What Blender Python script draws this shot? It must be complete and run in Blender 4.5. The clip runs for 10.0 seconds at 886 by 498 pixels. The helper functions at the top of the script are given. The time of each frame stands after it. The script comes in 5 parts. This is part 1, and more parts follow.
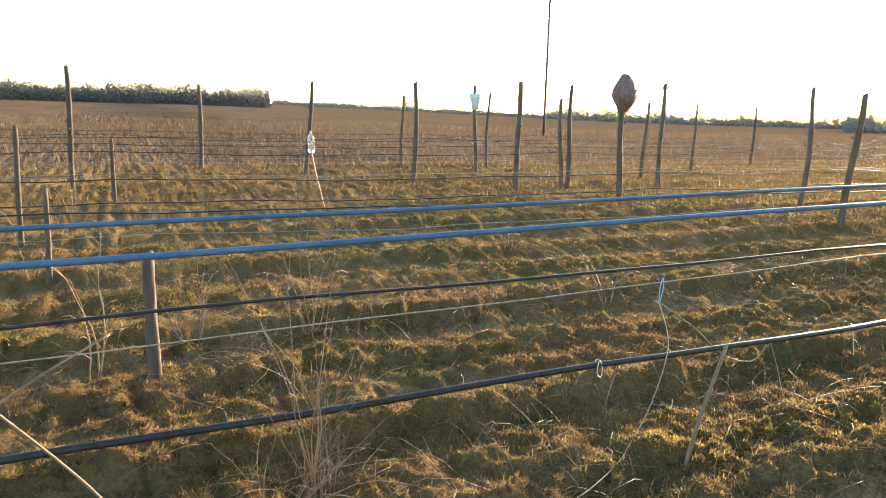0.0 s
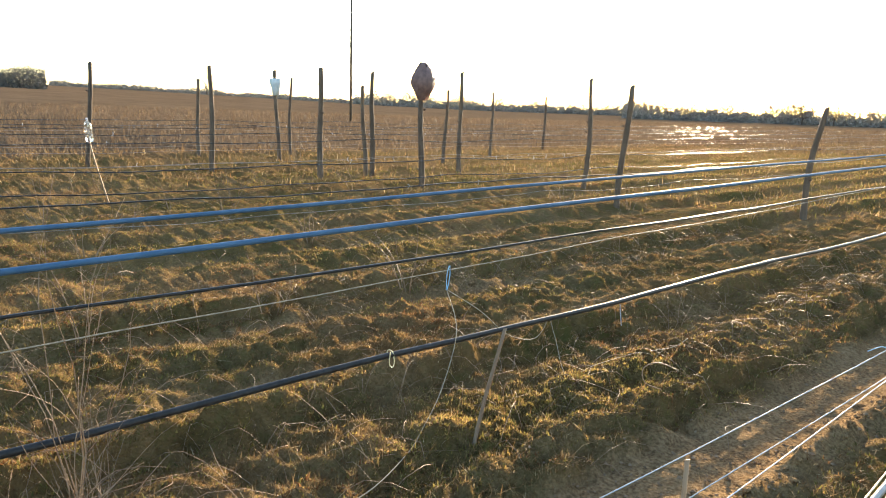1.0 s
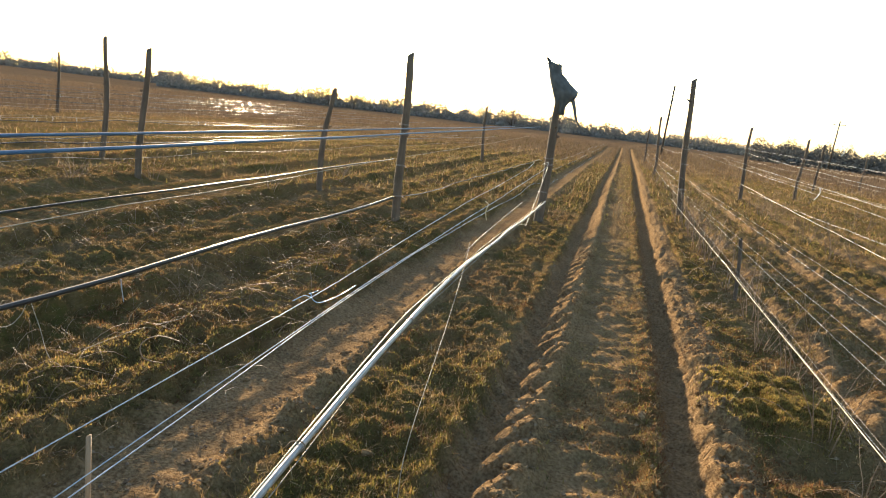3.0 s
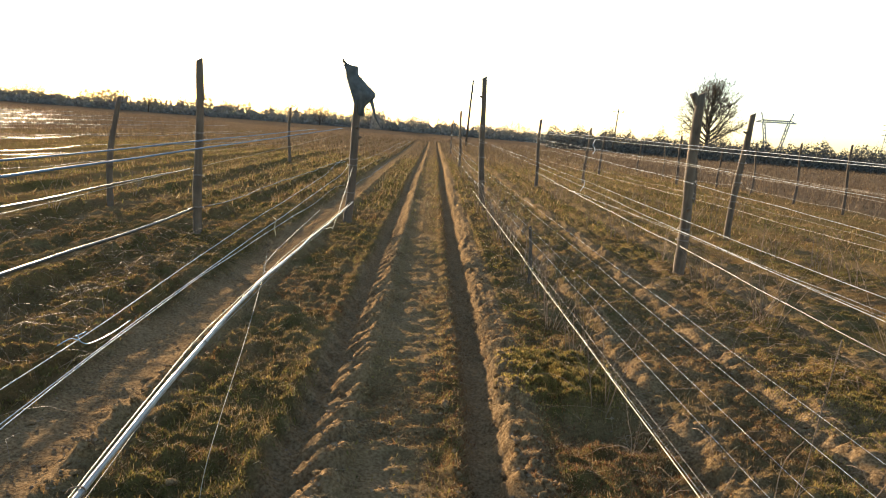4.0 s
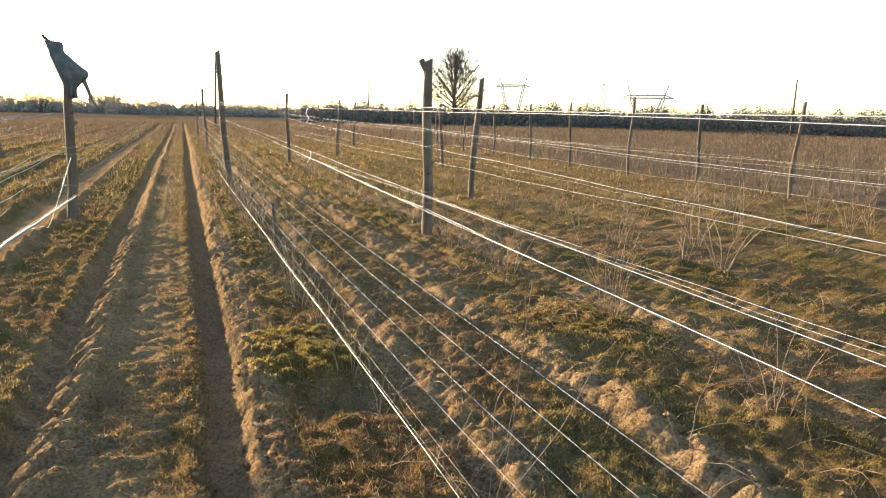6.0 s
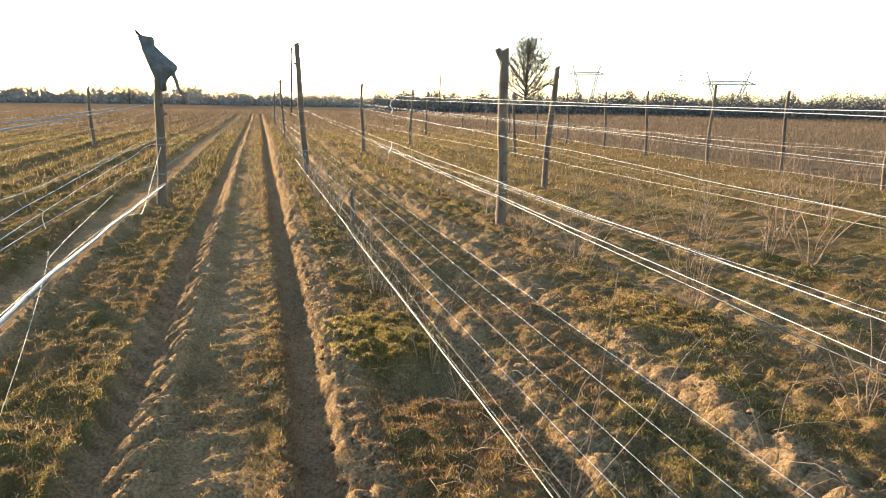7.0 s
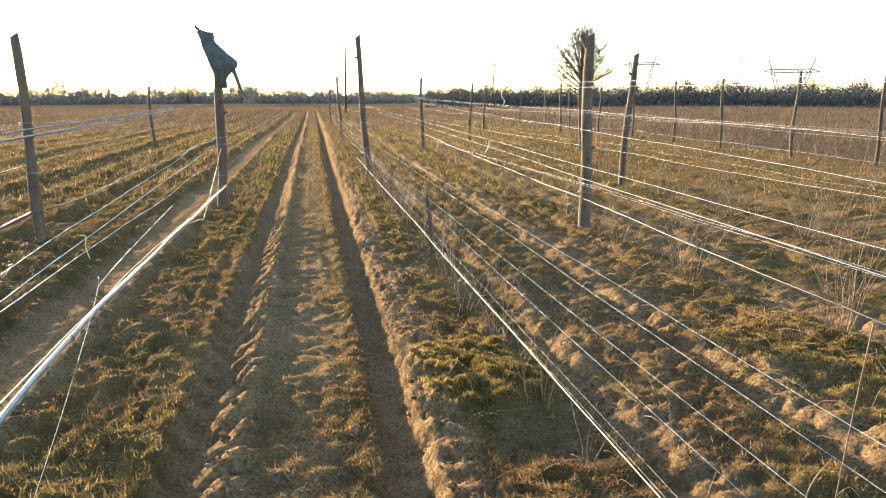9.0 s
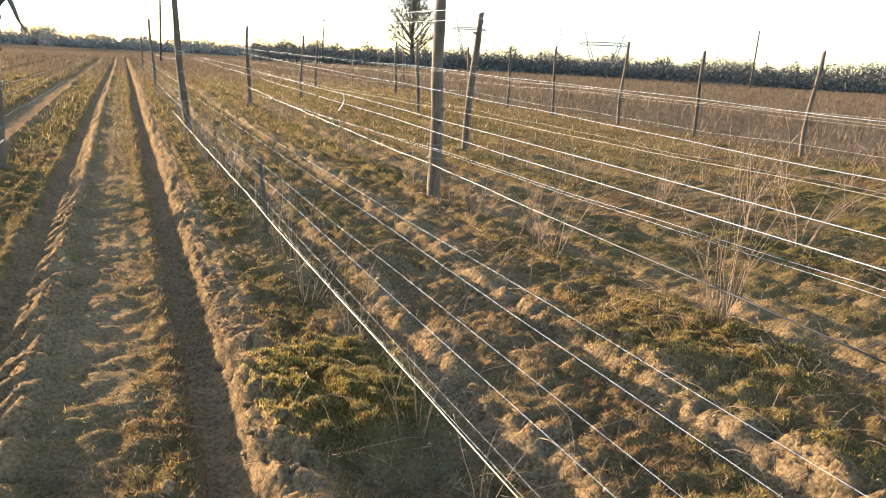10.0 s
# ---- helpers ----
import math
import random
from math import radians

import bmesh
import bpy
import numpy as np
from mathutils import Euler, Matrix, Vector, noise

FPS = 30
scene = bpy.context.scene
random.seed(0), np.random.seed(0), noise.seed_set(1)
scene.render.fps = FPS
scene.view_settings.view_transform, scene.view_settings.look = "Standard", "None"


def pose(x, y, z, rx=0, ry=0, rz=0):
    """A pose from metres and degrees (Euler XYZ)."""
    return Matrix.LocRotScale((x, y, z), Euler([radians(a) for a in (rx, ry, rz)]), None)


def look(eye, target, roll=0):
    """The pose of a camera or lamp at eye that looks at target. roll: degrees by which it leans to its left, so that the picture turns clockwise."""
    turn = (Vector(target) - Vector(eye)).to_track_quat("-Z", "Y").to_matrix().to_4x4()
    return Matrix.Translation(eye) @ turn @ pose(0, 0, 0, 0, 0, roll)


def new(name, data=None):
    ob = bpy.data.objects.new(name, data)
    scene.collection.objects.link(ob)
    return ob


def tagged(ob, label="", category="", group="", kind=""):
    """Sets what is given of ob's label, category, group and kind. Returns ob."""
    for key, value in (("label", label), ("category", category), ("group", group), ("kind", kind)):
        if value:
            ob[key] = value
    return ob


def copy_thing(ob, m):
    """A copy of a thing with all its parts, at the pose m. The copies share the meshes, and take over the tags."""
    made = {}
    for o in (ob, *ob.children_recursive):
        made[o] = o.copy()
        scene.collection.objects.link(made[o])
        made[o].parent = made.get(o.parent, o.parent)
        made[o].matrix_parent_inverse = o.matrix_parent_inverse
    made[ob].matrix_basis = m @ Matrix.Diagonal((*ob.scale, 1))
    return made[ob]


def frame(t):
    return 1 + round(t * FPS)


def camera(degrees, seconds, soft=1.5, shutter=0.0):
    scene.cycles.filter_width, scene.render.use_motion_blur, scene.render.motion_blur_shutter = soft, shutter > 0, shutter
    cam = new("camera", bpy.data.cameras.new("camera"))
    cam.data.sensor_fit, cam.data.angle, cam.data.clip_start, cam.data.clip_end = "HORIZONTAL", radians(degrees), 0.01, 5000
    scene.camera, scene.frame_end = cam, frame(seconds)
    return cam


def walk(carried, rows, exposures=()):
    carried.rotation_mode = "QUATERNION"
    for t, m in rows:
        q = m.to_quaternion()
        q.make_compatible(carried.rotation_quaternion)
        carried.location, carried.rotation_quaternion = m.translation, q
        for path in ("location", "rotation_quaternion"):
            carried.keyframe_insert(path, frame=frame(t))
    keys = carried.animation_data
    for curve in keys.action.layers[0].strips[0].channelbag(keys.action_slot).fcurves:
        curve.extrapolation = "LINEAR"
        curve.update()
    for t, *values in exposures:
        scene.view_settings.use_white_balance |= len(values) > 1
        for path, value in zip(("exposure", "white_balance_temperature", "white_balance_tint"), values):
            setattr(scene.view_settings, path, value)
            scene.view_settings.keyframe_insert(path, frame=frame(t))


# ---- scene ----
cam = camera(64.0, 10.0, 1.1)
PATH = [
    (0, (-0.266, 0.08, 1.528), (-2.046, 0.915, 1.16), 1.4),
    (0.5, (-0.265, 0.141, 1.551), (-1.935, 1.179, 1.181), 1.9),
    (1, (-0.236, 0.214, 1.564), (-1.73, 1.485, 1.171), 1.9),
    (1.5, (-0.202, 0.308, 1.563), (-1.523, 1.748, 1.139), 0.5),
    (2, (-0.143, 0.409, 1.555), (-1.179, 2.077, 1.174), 2.2),
    (2.5, (-0.087, 0.441, 1.534), (-0.854, 2.249, 1.153), 5.2),
    (2.7, (-0.068, 0.428, 1.537), (-0.707, 2.284, 1.151), 5.8),
    (3.8, (0.019, 0.323, 1.601), (-0.015, 2.296, 1.276), 5.9),
    (4, (0.08, 0.309, 1.632), (0.129, 2.28, 1.299), 4.5),
    (4.5, (0.169, 0.312, 1.643), (0.447, 2.263, 1.305), 2.6),
    (5, (0.23, 0.326, 1.628), (0.676, 2.239, 1.254), 2.6),
    (5.5, (0.312, 0.352, 1.622), (0.937, 2.215, 1.25), 1.5),
    (5.7, (0.329, 0.36, 1.617), (1.008, 2.204, 1.247), 1.3),
    (6.8, (0.292, 0.324, 1.621), (0.884, 2.194, 1.233), 0.9),
    (7, (0.259, 0.332, 1.628), (0.749, 2.229, 1.223), 0.9),
    (7.5, (0.213, 0.388, 1.615), (0.503, 2.316, 1.169), 2.2),
    (8, (0.24, 0.553, 1.616), (0.301, 2.497, 1.149), -0.8),
    (8.5, (0.194, 0.775, 1.614), (0.284, 2.729, 1.196), -0.1),
    (9, (0.123, 1.102, 1.604), (0.47, 3.027, 1.184), -0.2),
    (9.5, (0.153, 1.499, 1.559), (0.76, 3.367, 1.182), 2.4),
    (10, (0.208, 1.931, 1.536), (1.003, 3.692, 1.02), 2.9),
]
EXPOSURES = [(0, 2.5, 6200, 10), (0.5, 2.3, 6200, 10), (1, 2.35, 6200, 10), (1.6, 2.3, 6200, 10), (2.5, 2.0, 6250, 10), (4, 1.6, 6250, 10), (4.7, 1.75, 6250, 10), (5.5, 2.07, 6150, 10), (6.8, 2.25, 6100, 10), (7.5, 2.45, 6050, 10), (8, 2.3, 6050, 10), (8.5, 2.5, 6000, 10), (9.1, 2.3, 5950, 10), (10, 2.32, 5800, 10)]
walk(cam, [(t, look(eye, target, roll)) for t, eye, target, roll in PATH], EXPOSURES)
# ---------------------------------------------------------------- light and sky
SUN_AZ, SUN_EL = -29.0, 9.0          # degrees from +y towards +x, and above the horizon
world = bpy.data.worlds.new("sky")
scene.world = world
world.use_nodes = True
wn = world.node_tree
bg = wn.nodes["Background"]
sky = wn.nodes.new("ShaderNodeTexSky")
sky.sky_type = "NISHITA"
sky.sun_disc = False
sky.sun_elevation = radians(SUN_EL)
sky.sun_rotation = radians(SUN_AZ)
sky.air_density, sky.dust_density, sky.ozone_density = 0.9, 0.9, 1.1
wn.links.new(sky.outputs["Color"], bg.inputs["Color"])
bg.inputs["Strength"].default_value = 0.15
sun = new("sun", bpy.data.lights.new("sun", "SUN"))
sun.data.energy, sun.data.angle, sun.data.color = 5.0, radians(0.6), (1.0, 0.77, 0.50)
sa, se = radians(SUN_AZ), radians(SUN_EL)
sun_dir = Vector((math.sin(sa) * math.cos(se), math.cos(sa) * math.cos(se), math.sin(se)))
sun.matrix_world = look(sun_dir * 50, (0, 0, 0))

# ---------------------------------------------------------------- the plan
PERIOD = 2.13
rng = np.random.default_rng(7)


def hash2(ix, iy, seed):
    n = (ix.astype(np.int64) * 374761393 + iy.astype(np.int64) * 668265263 + seed * 974634777) & 0xFFFFFFFF
    n = ((n ^ (n >> 13)) * 1274126177) & 0xFFFFFFFF
    n = n ^ (n >> 16)
    return (n & 0xFFFF) / 65535.0


def vnoise(x, y, seed=0):
    """Smooth noise from -1 to 1 with cells of one unit."""
    ix, iy = np.floor(x), np.floor(y)
    fx, fy = x - ix, y - iy
    fx, fy = fx * fx * (3 - 2 * fx), fy * fy * (3 - 2 * fy)
    a, b = hash2(ix, iy, seed), hash2(ix + 1, iy, seed)
    c, d = hash2(ix, iy + 1, seed), hash2(ix + 1, iy + 1, seed)
    return ((a * (1 - fx) + b * fx) * (1 - fy) + (c * (1 - fx) + d * fx) * fy) * 2 - 1


def fbm(x, y, seed=0, octaves=3):
    total, amp, norm = 0.0, 1.0, 0.0
    for o in range(octaves):
        total = total + amp * vnoise(x * 2 ** o + 17.3 * o, y * 2 ** o - 9.1 * o, seed + o)
        norm, amp = norm + amp, amp * 0.5
    return total / norm


def cells(x, y, seed):
    """Broken plates: high in the middle of each cell, tilted at random, with cracks between."""
    ix, iy = np.floor(x), np.floor(y)
    f1, f2 = np.full(x.shape, 9.0), np.full(x.shape, 9.0)
    px, py, pr = np.zeros_like(x), np.zeros_like(x), np.zeros_like(x)
    for i in (-1, 0, 1):
        for j in (-1, 0, 1):
            cx, cy = ix + i, iy + j
            qx, qy = cx + hash2(cx, cy, seed), cy + hash2(cx, cy, seed + 1)
            d = np.hypot(x - qx, y - qy)
            near = d < f1
            f2 = np.where(near, f1, np.minimum(f2, d))
            f1 = np.where(near, d, f1)
            px, py, pr = np.where(near, qx, px), np.where(near, qy, py), np.where(near, hash2(cx, cy, seed + 2), pr)
    tilt = (x - px) * (pr - 0.5) * 1.1 + (y - py) * (((pr * 7.31) % 1.0) - 0.5) * 1.1
    return smooth(0.0, 0.28, f2 - f1) * (0.45 + 0.6 * pr + tilt)


def smooth(a, b, v):
    t = np.clip((v - a) / (b - a), 0, 1)
    return t * t * (3 - 2 * t)


def tracks(x, y):
    """Number of the wheel track, and the place across it."""
    bend = 0.022 * vnoise(y / 1.7, np.zeros_like(y) + 3.5, 5) + 0.05 * vnoise(y / 6.0, np.zeros_like(y) + 9.5, 6)
    x = x + bend * np.where(np.abs(x) < 1.06, 0.5, 1.0)
    k = np.floor((x + PERIOD / 2) / PERIOD)
    return k, x - k * PERIOD


def planted(x, y):
    return smooth(-21.0, -19.5, x) * (1 - smooth(12.4, 14.0, x)) * (1 - smooth(70, 95, y))


def trough(v, at, wide, power=4):
    q = ((v - at) / wide) ** 2
    return np.exp(-(q if power == 2 else q * q if power == 4 else q * q * q if power == 6 else q ** 1.5))


# earth edges along the rows: place across, height of the step
EDGES = ((-2.20, 0.042), (-2.56, 0.026), (-3.30, 0.056), (-4.25, 0.026), (-5.18, 0.050), (-6.25, 0.026), (-7.25, 0.045), (-8.3, 0.026), (-9.35, 0.045), (-10.4, 0.026), (-11.4, 0.042))


def height(x, y):
    x, y = np.asarray(x, float), np.asarray(y, float)
    k, u = tracks(x, y)
    au = np.abs(u)
    inside = planted(x, y)
    left, main, right = k == -1, k == 0, k == 1
    other = ~(left | main | right)
    r = np.hypot(x, y)
    lump = 0.5 + 0.5 * vnoise(x / 0.13, y / 0.16, 21)
    patchy = 0.5 + 0.5 * vnoise(x / 0.5, y / 0.6, 22)
    edge = 0.020 * vnoise(x / 0.15, y / 0.18, 24)
    close = (r < 20) & (x > -6) & (x < 4.5)
    clod = np.full(x.shape, 0.5)
    size = 0.125
    warp = 0.05 * vnoise(x / 0.11, y / 0.11, 29)
    clod[close] = cells(((x + warp) / size)[close], ((y - warp) / size / 1.15)[close], 27)
    clod = clod + 0.30 * np.abs(vnoise(x / 0.045, y / 0.05, 28))
    # the wheel tracks where the camera stands: lug prints in the one rut, a broken bank beside the other
    beat = y + 0.045 * vnoise(y / 0.5, x * 0 + 7.7, 8)
    saw = ((beat - 0.42 * (u + 0.33)) / 0.285) % 1.0
    lug = smooth(0.0, 0.14, saw) * (1 - smooth(0.48, 0.88, saw))
    saw2 = ((beat + 0.75 * (u + 0.60)) / 0.285 + 0.4) % 1.0
    lug2 = smooth(0.0, 0.2, saw2) * (1 - smooth(0.3, 0.95, saw2))
    saw3 = ((beat + 0.85 * (u - 0.60)) / 0.21) % 1.0
    lug3 = smooth(0.0, 0.2, saw3) * (1 - smooth(0.35, 1.0, saw3))
    fade = 0.55 + 0.45 * (1 - smooth(6.0, 11.0, y))
    z0 = -0.100 * trough(u, -0.485, 0.150 + edge) - 0.110 * trough(u, 0.465, 0.105 + edge)
    z0 = z0 + trough(u, -0.350, 0.125) * (0.012 + 0.086 * lug * (0.65 + 0.55 * lump) * (0.6 + 0.4 * fade) + 0.025 * (clod - 0.5))
    z0 = z0 + 0.050 * trough(u, -0.60, 0.090) * lug2 * fade
    z0 = z0 + 0.055 * smooth(0.54, 0.76, u) + trough(u, 0.650, 0.110) * (0.045 * (lug3 - 0.4) * (0.5 + 0.5 * fade) + 0.020 * (lump - 0.5) + 0.042 * (clod - 0.5))
    z0 = z0 + trough(u, 0.31, 0.06, 2) * (0.008 + 0.045 * lump * patchy + 0.02 * (clod - 0.5))
    z0 = z0 + 0.016 * trough(u, 0.48, 0.10) * (lug3 - 0.4) * fade
    # the sandy strip and its banks towards the sun
    w = x + 0.05 * vnoise(y / 1.1, x * 0 + 2.2, 33)
    zl = -0.070 * trough(w, -1.76, 0.27, 6) + trough(w, -1.46, 0.075, 2) * (0.030 + 0.060 * lump + 0.045 * (clod - 0.5)) + 0.010 * trough(w, -1.76, 0.2) * np.abs(vnoise(x / 0.2, y / 0.07, 34))
    # the lane on the other side: two ruts with crumbled banks that catch the light
    q = x + 0.04 * vnoise(y / 0.9, x * 0 + 5.1, 39)
    broken = smooth(-0.35, 0.45, vnoise(x / 0.30, y / 0.38, 43))
    zr = -0.055 * trough(q, 1.535, 0.085) * (0.5 + 0.6 * patchy) - 0.055 * trough(q, 2.42, 0.10) * (0.5 + 0.6 * patchy)
    zr = zr + trough(q, 1.71, 0.10, 2) * broken * (0.010 + 0.022 * lump + 0.050 * (clod - 0.5)) + trough(q, 2.64, 0.11, 2) * broken * (0.012 + 0.026 * lump + 0.055 * (clod - 0.5))
    zr = zr + 0.050 * (clod - 0.5) * trough(q, 2.05, 0.65) * (0.3 + 0.7 * (1 - patchy)) + 0.055 * (1 - smooth(1.10, 1.50, x))
    # the lanes further off
    off = au - 0.52
    zo = -0.075 * np.exp(-(np.abs(off) / 0.11) ** 3) * (0.65 + 0.5 * vnoise(x / 0.9, y / 1.3, 26)) + np.exp(-((au - 0.70) / 0.09) ** 2) * (0.014 * lump + 0.034 * (clod - 0.5)) + 0.04 * np.exp(-((au - 1.06) / 0.22) ** 2)
    z = np.where(main, z0, 0) + np.where(left, zl, 0) + np.where(right, zr, 0) + np.where(other, zo, 0)
    # turf
    clump = (np.abs(vnoise(x / 0.21, y / 0.25, 31)) + 0.7 * np.abs(vnoise(x / 0.085, y / 0.09, 32)) - 0.52) * 0.066 + fbm(x / 1.6, y / 1.6, 41, 2) * 0.030
    bare = np.clip(np.where(main & (au < 0.80), 0.65, 0) + np.where((x > -2.02) & (x < -1.50), 0.8, 0), 0, 1)
    fine = fbm(x / 0.075, y / 0.085, 51, 2) * 0.013 * (1 - 0.4 * bare)
    crust = np.where(main & (au < 0.30), 0.022, 0.0) * (np.abs(vnoise(x / 0.15, y / 0.12, 35)) + 0.6 * np.abs(vnoise(x / 0.07, y / 0.05, 36)) - 0.45)
    rim = 4.36 + 0.06 * vnoise(x / 0.12, x * 0 + 1.5, 44)
    hump = 0.050 * np.exp(-((x - 1.05) / 0.48) ** 4) * smooth(-0.06, 0.06, y - rim) * (1 - smooth(5.1, 6.3, y)) - 0.07 * np.exp(-((x - 1.12) / 0.24) ** 4 - ((y - 4.05) / 0.26) ** 4)
    hump = hump + 0.07 * np.exp(-((x - 3.2) / 0.5) ** 2 - ((y - 4.9) / 0.6) ** 2)
    ledge = np.zeros(x.shape)
    for at, step in EDGES:
        by = np.abs(x - at) < 1.2
        if by.any():
            yy, row = y[by], np.full(int(by.sum()), at * 3)
            v = x[by] - at + 0.085 * fbm(yy / 0.42, row, 37, 3)
            ledge[by] += np.exp(-np.abs(v) / 0.30) * (1 - 2 * smooth(-0.05, 0.05, v)) * step * (1 + 0.5 * vnoise(yy / 0.7, row, 38)) + 0.045 * (clod[by] - 0.5) * np.exp(-(v / 0.16) ** 2)
    z = z * inside + clump * (1 - bare) + fine + hump + crust + ledge
    z = z + fbm(x / 22.0, y / 22.0, 61, 2) * 0.15 * smooth(14, 40, r)
    az = np.degrees(np.arctan2(x, y))
    z = z + 0.0165 * (np.clip(r, 40, 470) - 40) * (1 - smooth(-88, -42, az))
    return z


def cover(x, y):
    """How much turf hides the soil, from 0 to 1."""
    k, u = tracks(x, y)
    au = np.abs(u)
    n = fbm(x / 0.55, y / 0.9, 71, 3)
    n2 = fbm(x / 0.16, y / 0.22, 81, 2)
    main = k == 0
    c = 0.85 - np.where(np.abs(k) > 1, 0.35 * np.exp(-((au - 0.545) / 0.14) ** 4), 0)
    c0 = 1.1 * trough(u, -0.49, 0.14) + 0.70 * trough(u, -0.34, 0.10) + 1.2 * trough(u, 0.48, 0.12) + 0.95 * trough(u, 0.67, 0.13) + 0.55 * trough(u, -0.05, 0.24) + 0.18 * trough(u, 0.28, 0.1)
    c = c - np.where(main, c0, 0)
    c = c - np.where(k == -1, 1.1 * trough(x, -1.76, 0.29, 6) + 0.45 * trough(x, -1.42, 0.13), 0)
    c = c - np.where(k == 1, (0.25 + 0.6 * smooth(-0.3, 0.4, vnoise(x / 0.30, y / 0.38, 43))) * (trough(x, 1.66, 0.16) + trough(x, 2.60, 0.17)) + 0.14, 0)
    c = c - 0.35 * np.exp(-((x - 1.12) / 0.26) ** 4 - ((y - 4.12) / 0.22) ** 4)
    c = c - np.where((x > 3.6) & (x < 4.4), 0.30, 0)
    c = c + 0.35 * n + 0.30 * n2
    c = c * planted(x, y) + (1 - planted(x, y)) * 0.95
    return np.clip(c, 0, 1)


# ---------------------------------------------------------------- materials
def material(name, rough=0.8, metal=0.0):
    m = bpy.data.materials.new(name)
    m.use_nodes = True
    b = m.node_tree.nodes["Principled BSDF"]
    b.inputs["Roughness"].default_value, b.inputs["Metallic"].default_value = rough, metal
    return m, m.node_tree, b


def node(nt, kind, **values):
    n = nt.nodes.new(kind)
    for key, v in values.items():
        n.inputs[key.replace("_", " ")].default_value = v
    return n


def ramp(nt, source, *stops):
    r = nt.nodes.new("ShaderNodeValToRGB")
    while len(r.color_ramp.elements) < len(stops):
        r.color_ramp.elements.new(0.5)
    for e, (p, c) in zip(r.color_ramp.elements, stops):
        e.position, e.color = p, (*c, 1)
    nt.links.new(source, r.inputs["Fac"])
    return r.outputs["Color"]


def mix(nt, fac, a, b, blend="MIX"):
    m = nt.nodes.new("ShaderNodeMix")
    m.data_type, m.blend_type = "RGBA", blend
    for sock, v in ((m.inputs[0], fac), (m.inputs[6], a), (m.inputs[7], b)):
        if isinstance(v, (int, float)):
            sock.default_value = v
        elif isinstance(v, tuple):
            sock.default_value = (*v, 1)
        else:
            nt.links.new(v, sock)
    return m.outputs[2]


def texture(nt, scale, detail=4, rough=0.6, stretch=None):
    t = node(nt, "ShaderNodeTexNoise", Scale=scale, Detail=detail, Roughness=rough)
    co = nt.nodes.new("ShaderNodeTexCoord")
    if stretch:
        mp = nt.nodes.new("ShaderNodeMapping")
        mp.inputs["Scale"].default_value = stretch
        nt.links.new(co.outputs["Object"], mp.inputs["Vector"])
        nt.links.new(mp.outputs["Vector"], t.inputs["Vector"])
    else:
        nt.links.new(co.outputs["Object"], t.inputs["Vector"])
    return t.outputs["Fac"]


def bump(nt, b, source, strength=0.4, distance=0.01):
    n = node(nt, "ShaderNodeBump", Strength=strength, Distance=distance)
    nt.links.new(source, n.inputs["Height"])
    nt.links.new(n.outputs["Normal"], b.inputs["Normal"])


def ground_material():
    m, nt, b = material("soil_and_turf", 1.0)
    b.inputs["Specular IOR Level"].default_value = 0.0
    sand = ramp(nt, texture(nt, 2.2, 6), (0.3, (0.165, 0.102, 0.054)), (0.55, (0.26, 0.170, 0.092)), (0.8, (0.35, 0.240, 0.135)))
    grit = texture(nt, 55, 4)
    sand = mix(nt, 0.5, sand, ramp(nt, grit, (0.35, (0.07, 0.043, 0.024)), (0.62, (0.43, 0.30, 0.175))))
    turf = ramp(nt, texture(nt, 9, 6), (0.3, (0.065, 0.045, 0.022)), (0.5, (0.14, 0.088, 0.038)), (0.62, (0.10, 0.085, 0.028)), (0.8, (0.24, 0.15, 0.062)))
    turf = mix(nt, 0.35, turf, ramp(nt, texture(nt, 0.55, 3), (0.4, (0.10, 0.10, 0.035)), (0.6, (0.22, 0.135, 0.065))))
    prairie = ramp(nt, texture(nt, 0.12, 5, 0.65), (0.3, (0.095, 0.063, 0.038)), (0.5, (0.142, 0.096, 0.058)), (0.7, (0.185, 0.130, 0.080)))
    prairie = mix(nt, 0.35, prairie, ramp(nt, texture(nt, 3.0, 5), (0.3, (0.08, 0.055, 0.033)), (0.7, (0.22, 0.155, 0.095))))
    at = nt.nodes.new("ShaderNodeAttribute")
    at.attribute_name = "turf"
    ap = nt.nodes.new("ShaderNodeAttribute")
    ap.attribute_name = "prairie"
    col = mix(nt, at.outputs["Fac"], sand, turf)
    col = mix(nt, 1.0, col, (1.03, 1.0, 0.90), "MULTIPLY")
    col = mix(nt, ap.outputs["Fac"], col, prairie)
    col = mix(nt, 1.0, col, (0.84, 0.84, 0.84), "MULTIPLY")
    nt.links.new(col, b.inputs["Base Color"])
    vor = node(nt, "ShaderNodeTexVoronoi", Scale=8.5)
    vor.feature = "DISTANCE_TO_EDGE"
    co = nt.nodes.new("ShaderNodeTexCoord")
    nt.links.new(co.outputs["Object"], vor.inputs["Vector"])
    crack = ramp(nt, vor.outputs["Distance"], (0.0, (0.35, 0.35, 0.35)), (0.035, (1, 1, 1)))
    relief = mix(nt, 0.22, texture(nt, 38, 8, 0.7), crack)
    bump(nt, b, relief, 1.0, 0.035)
    return m


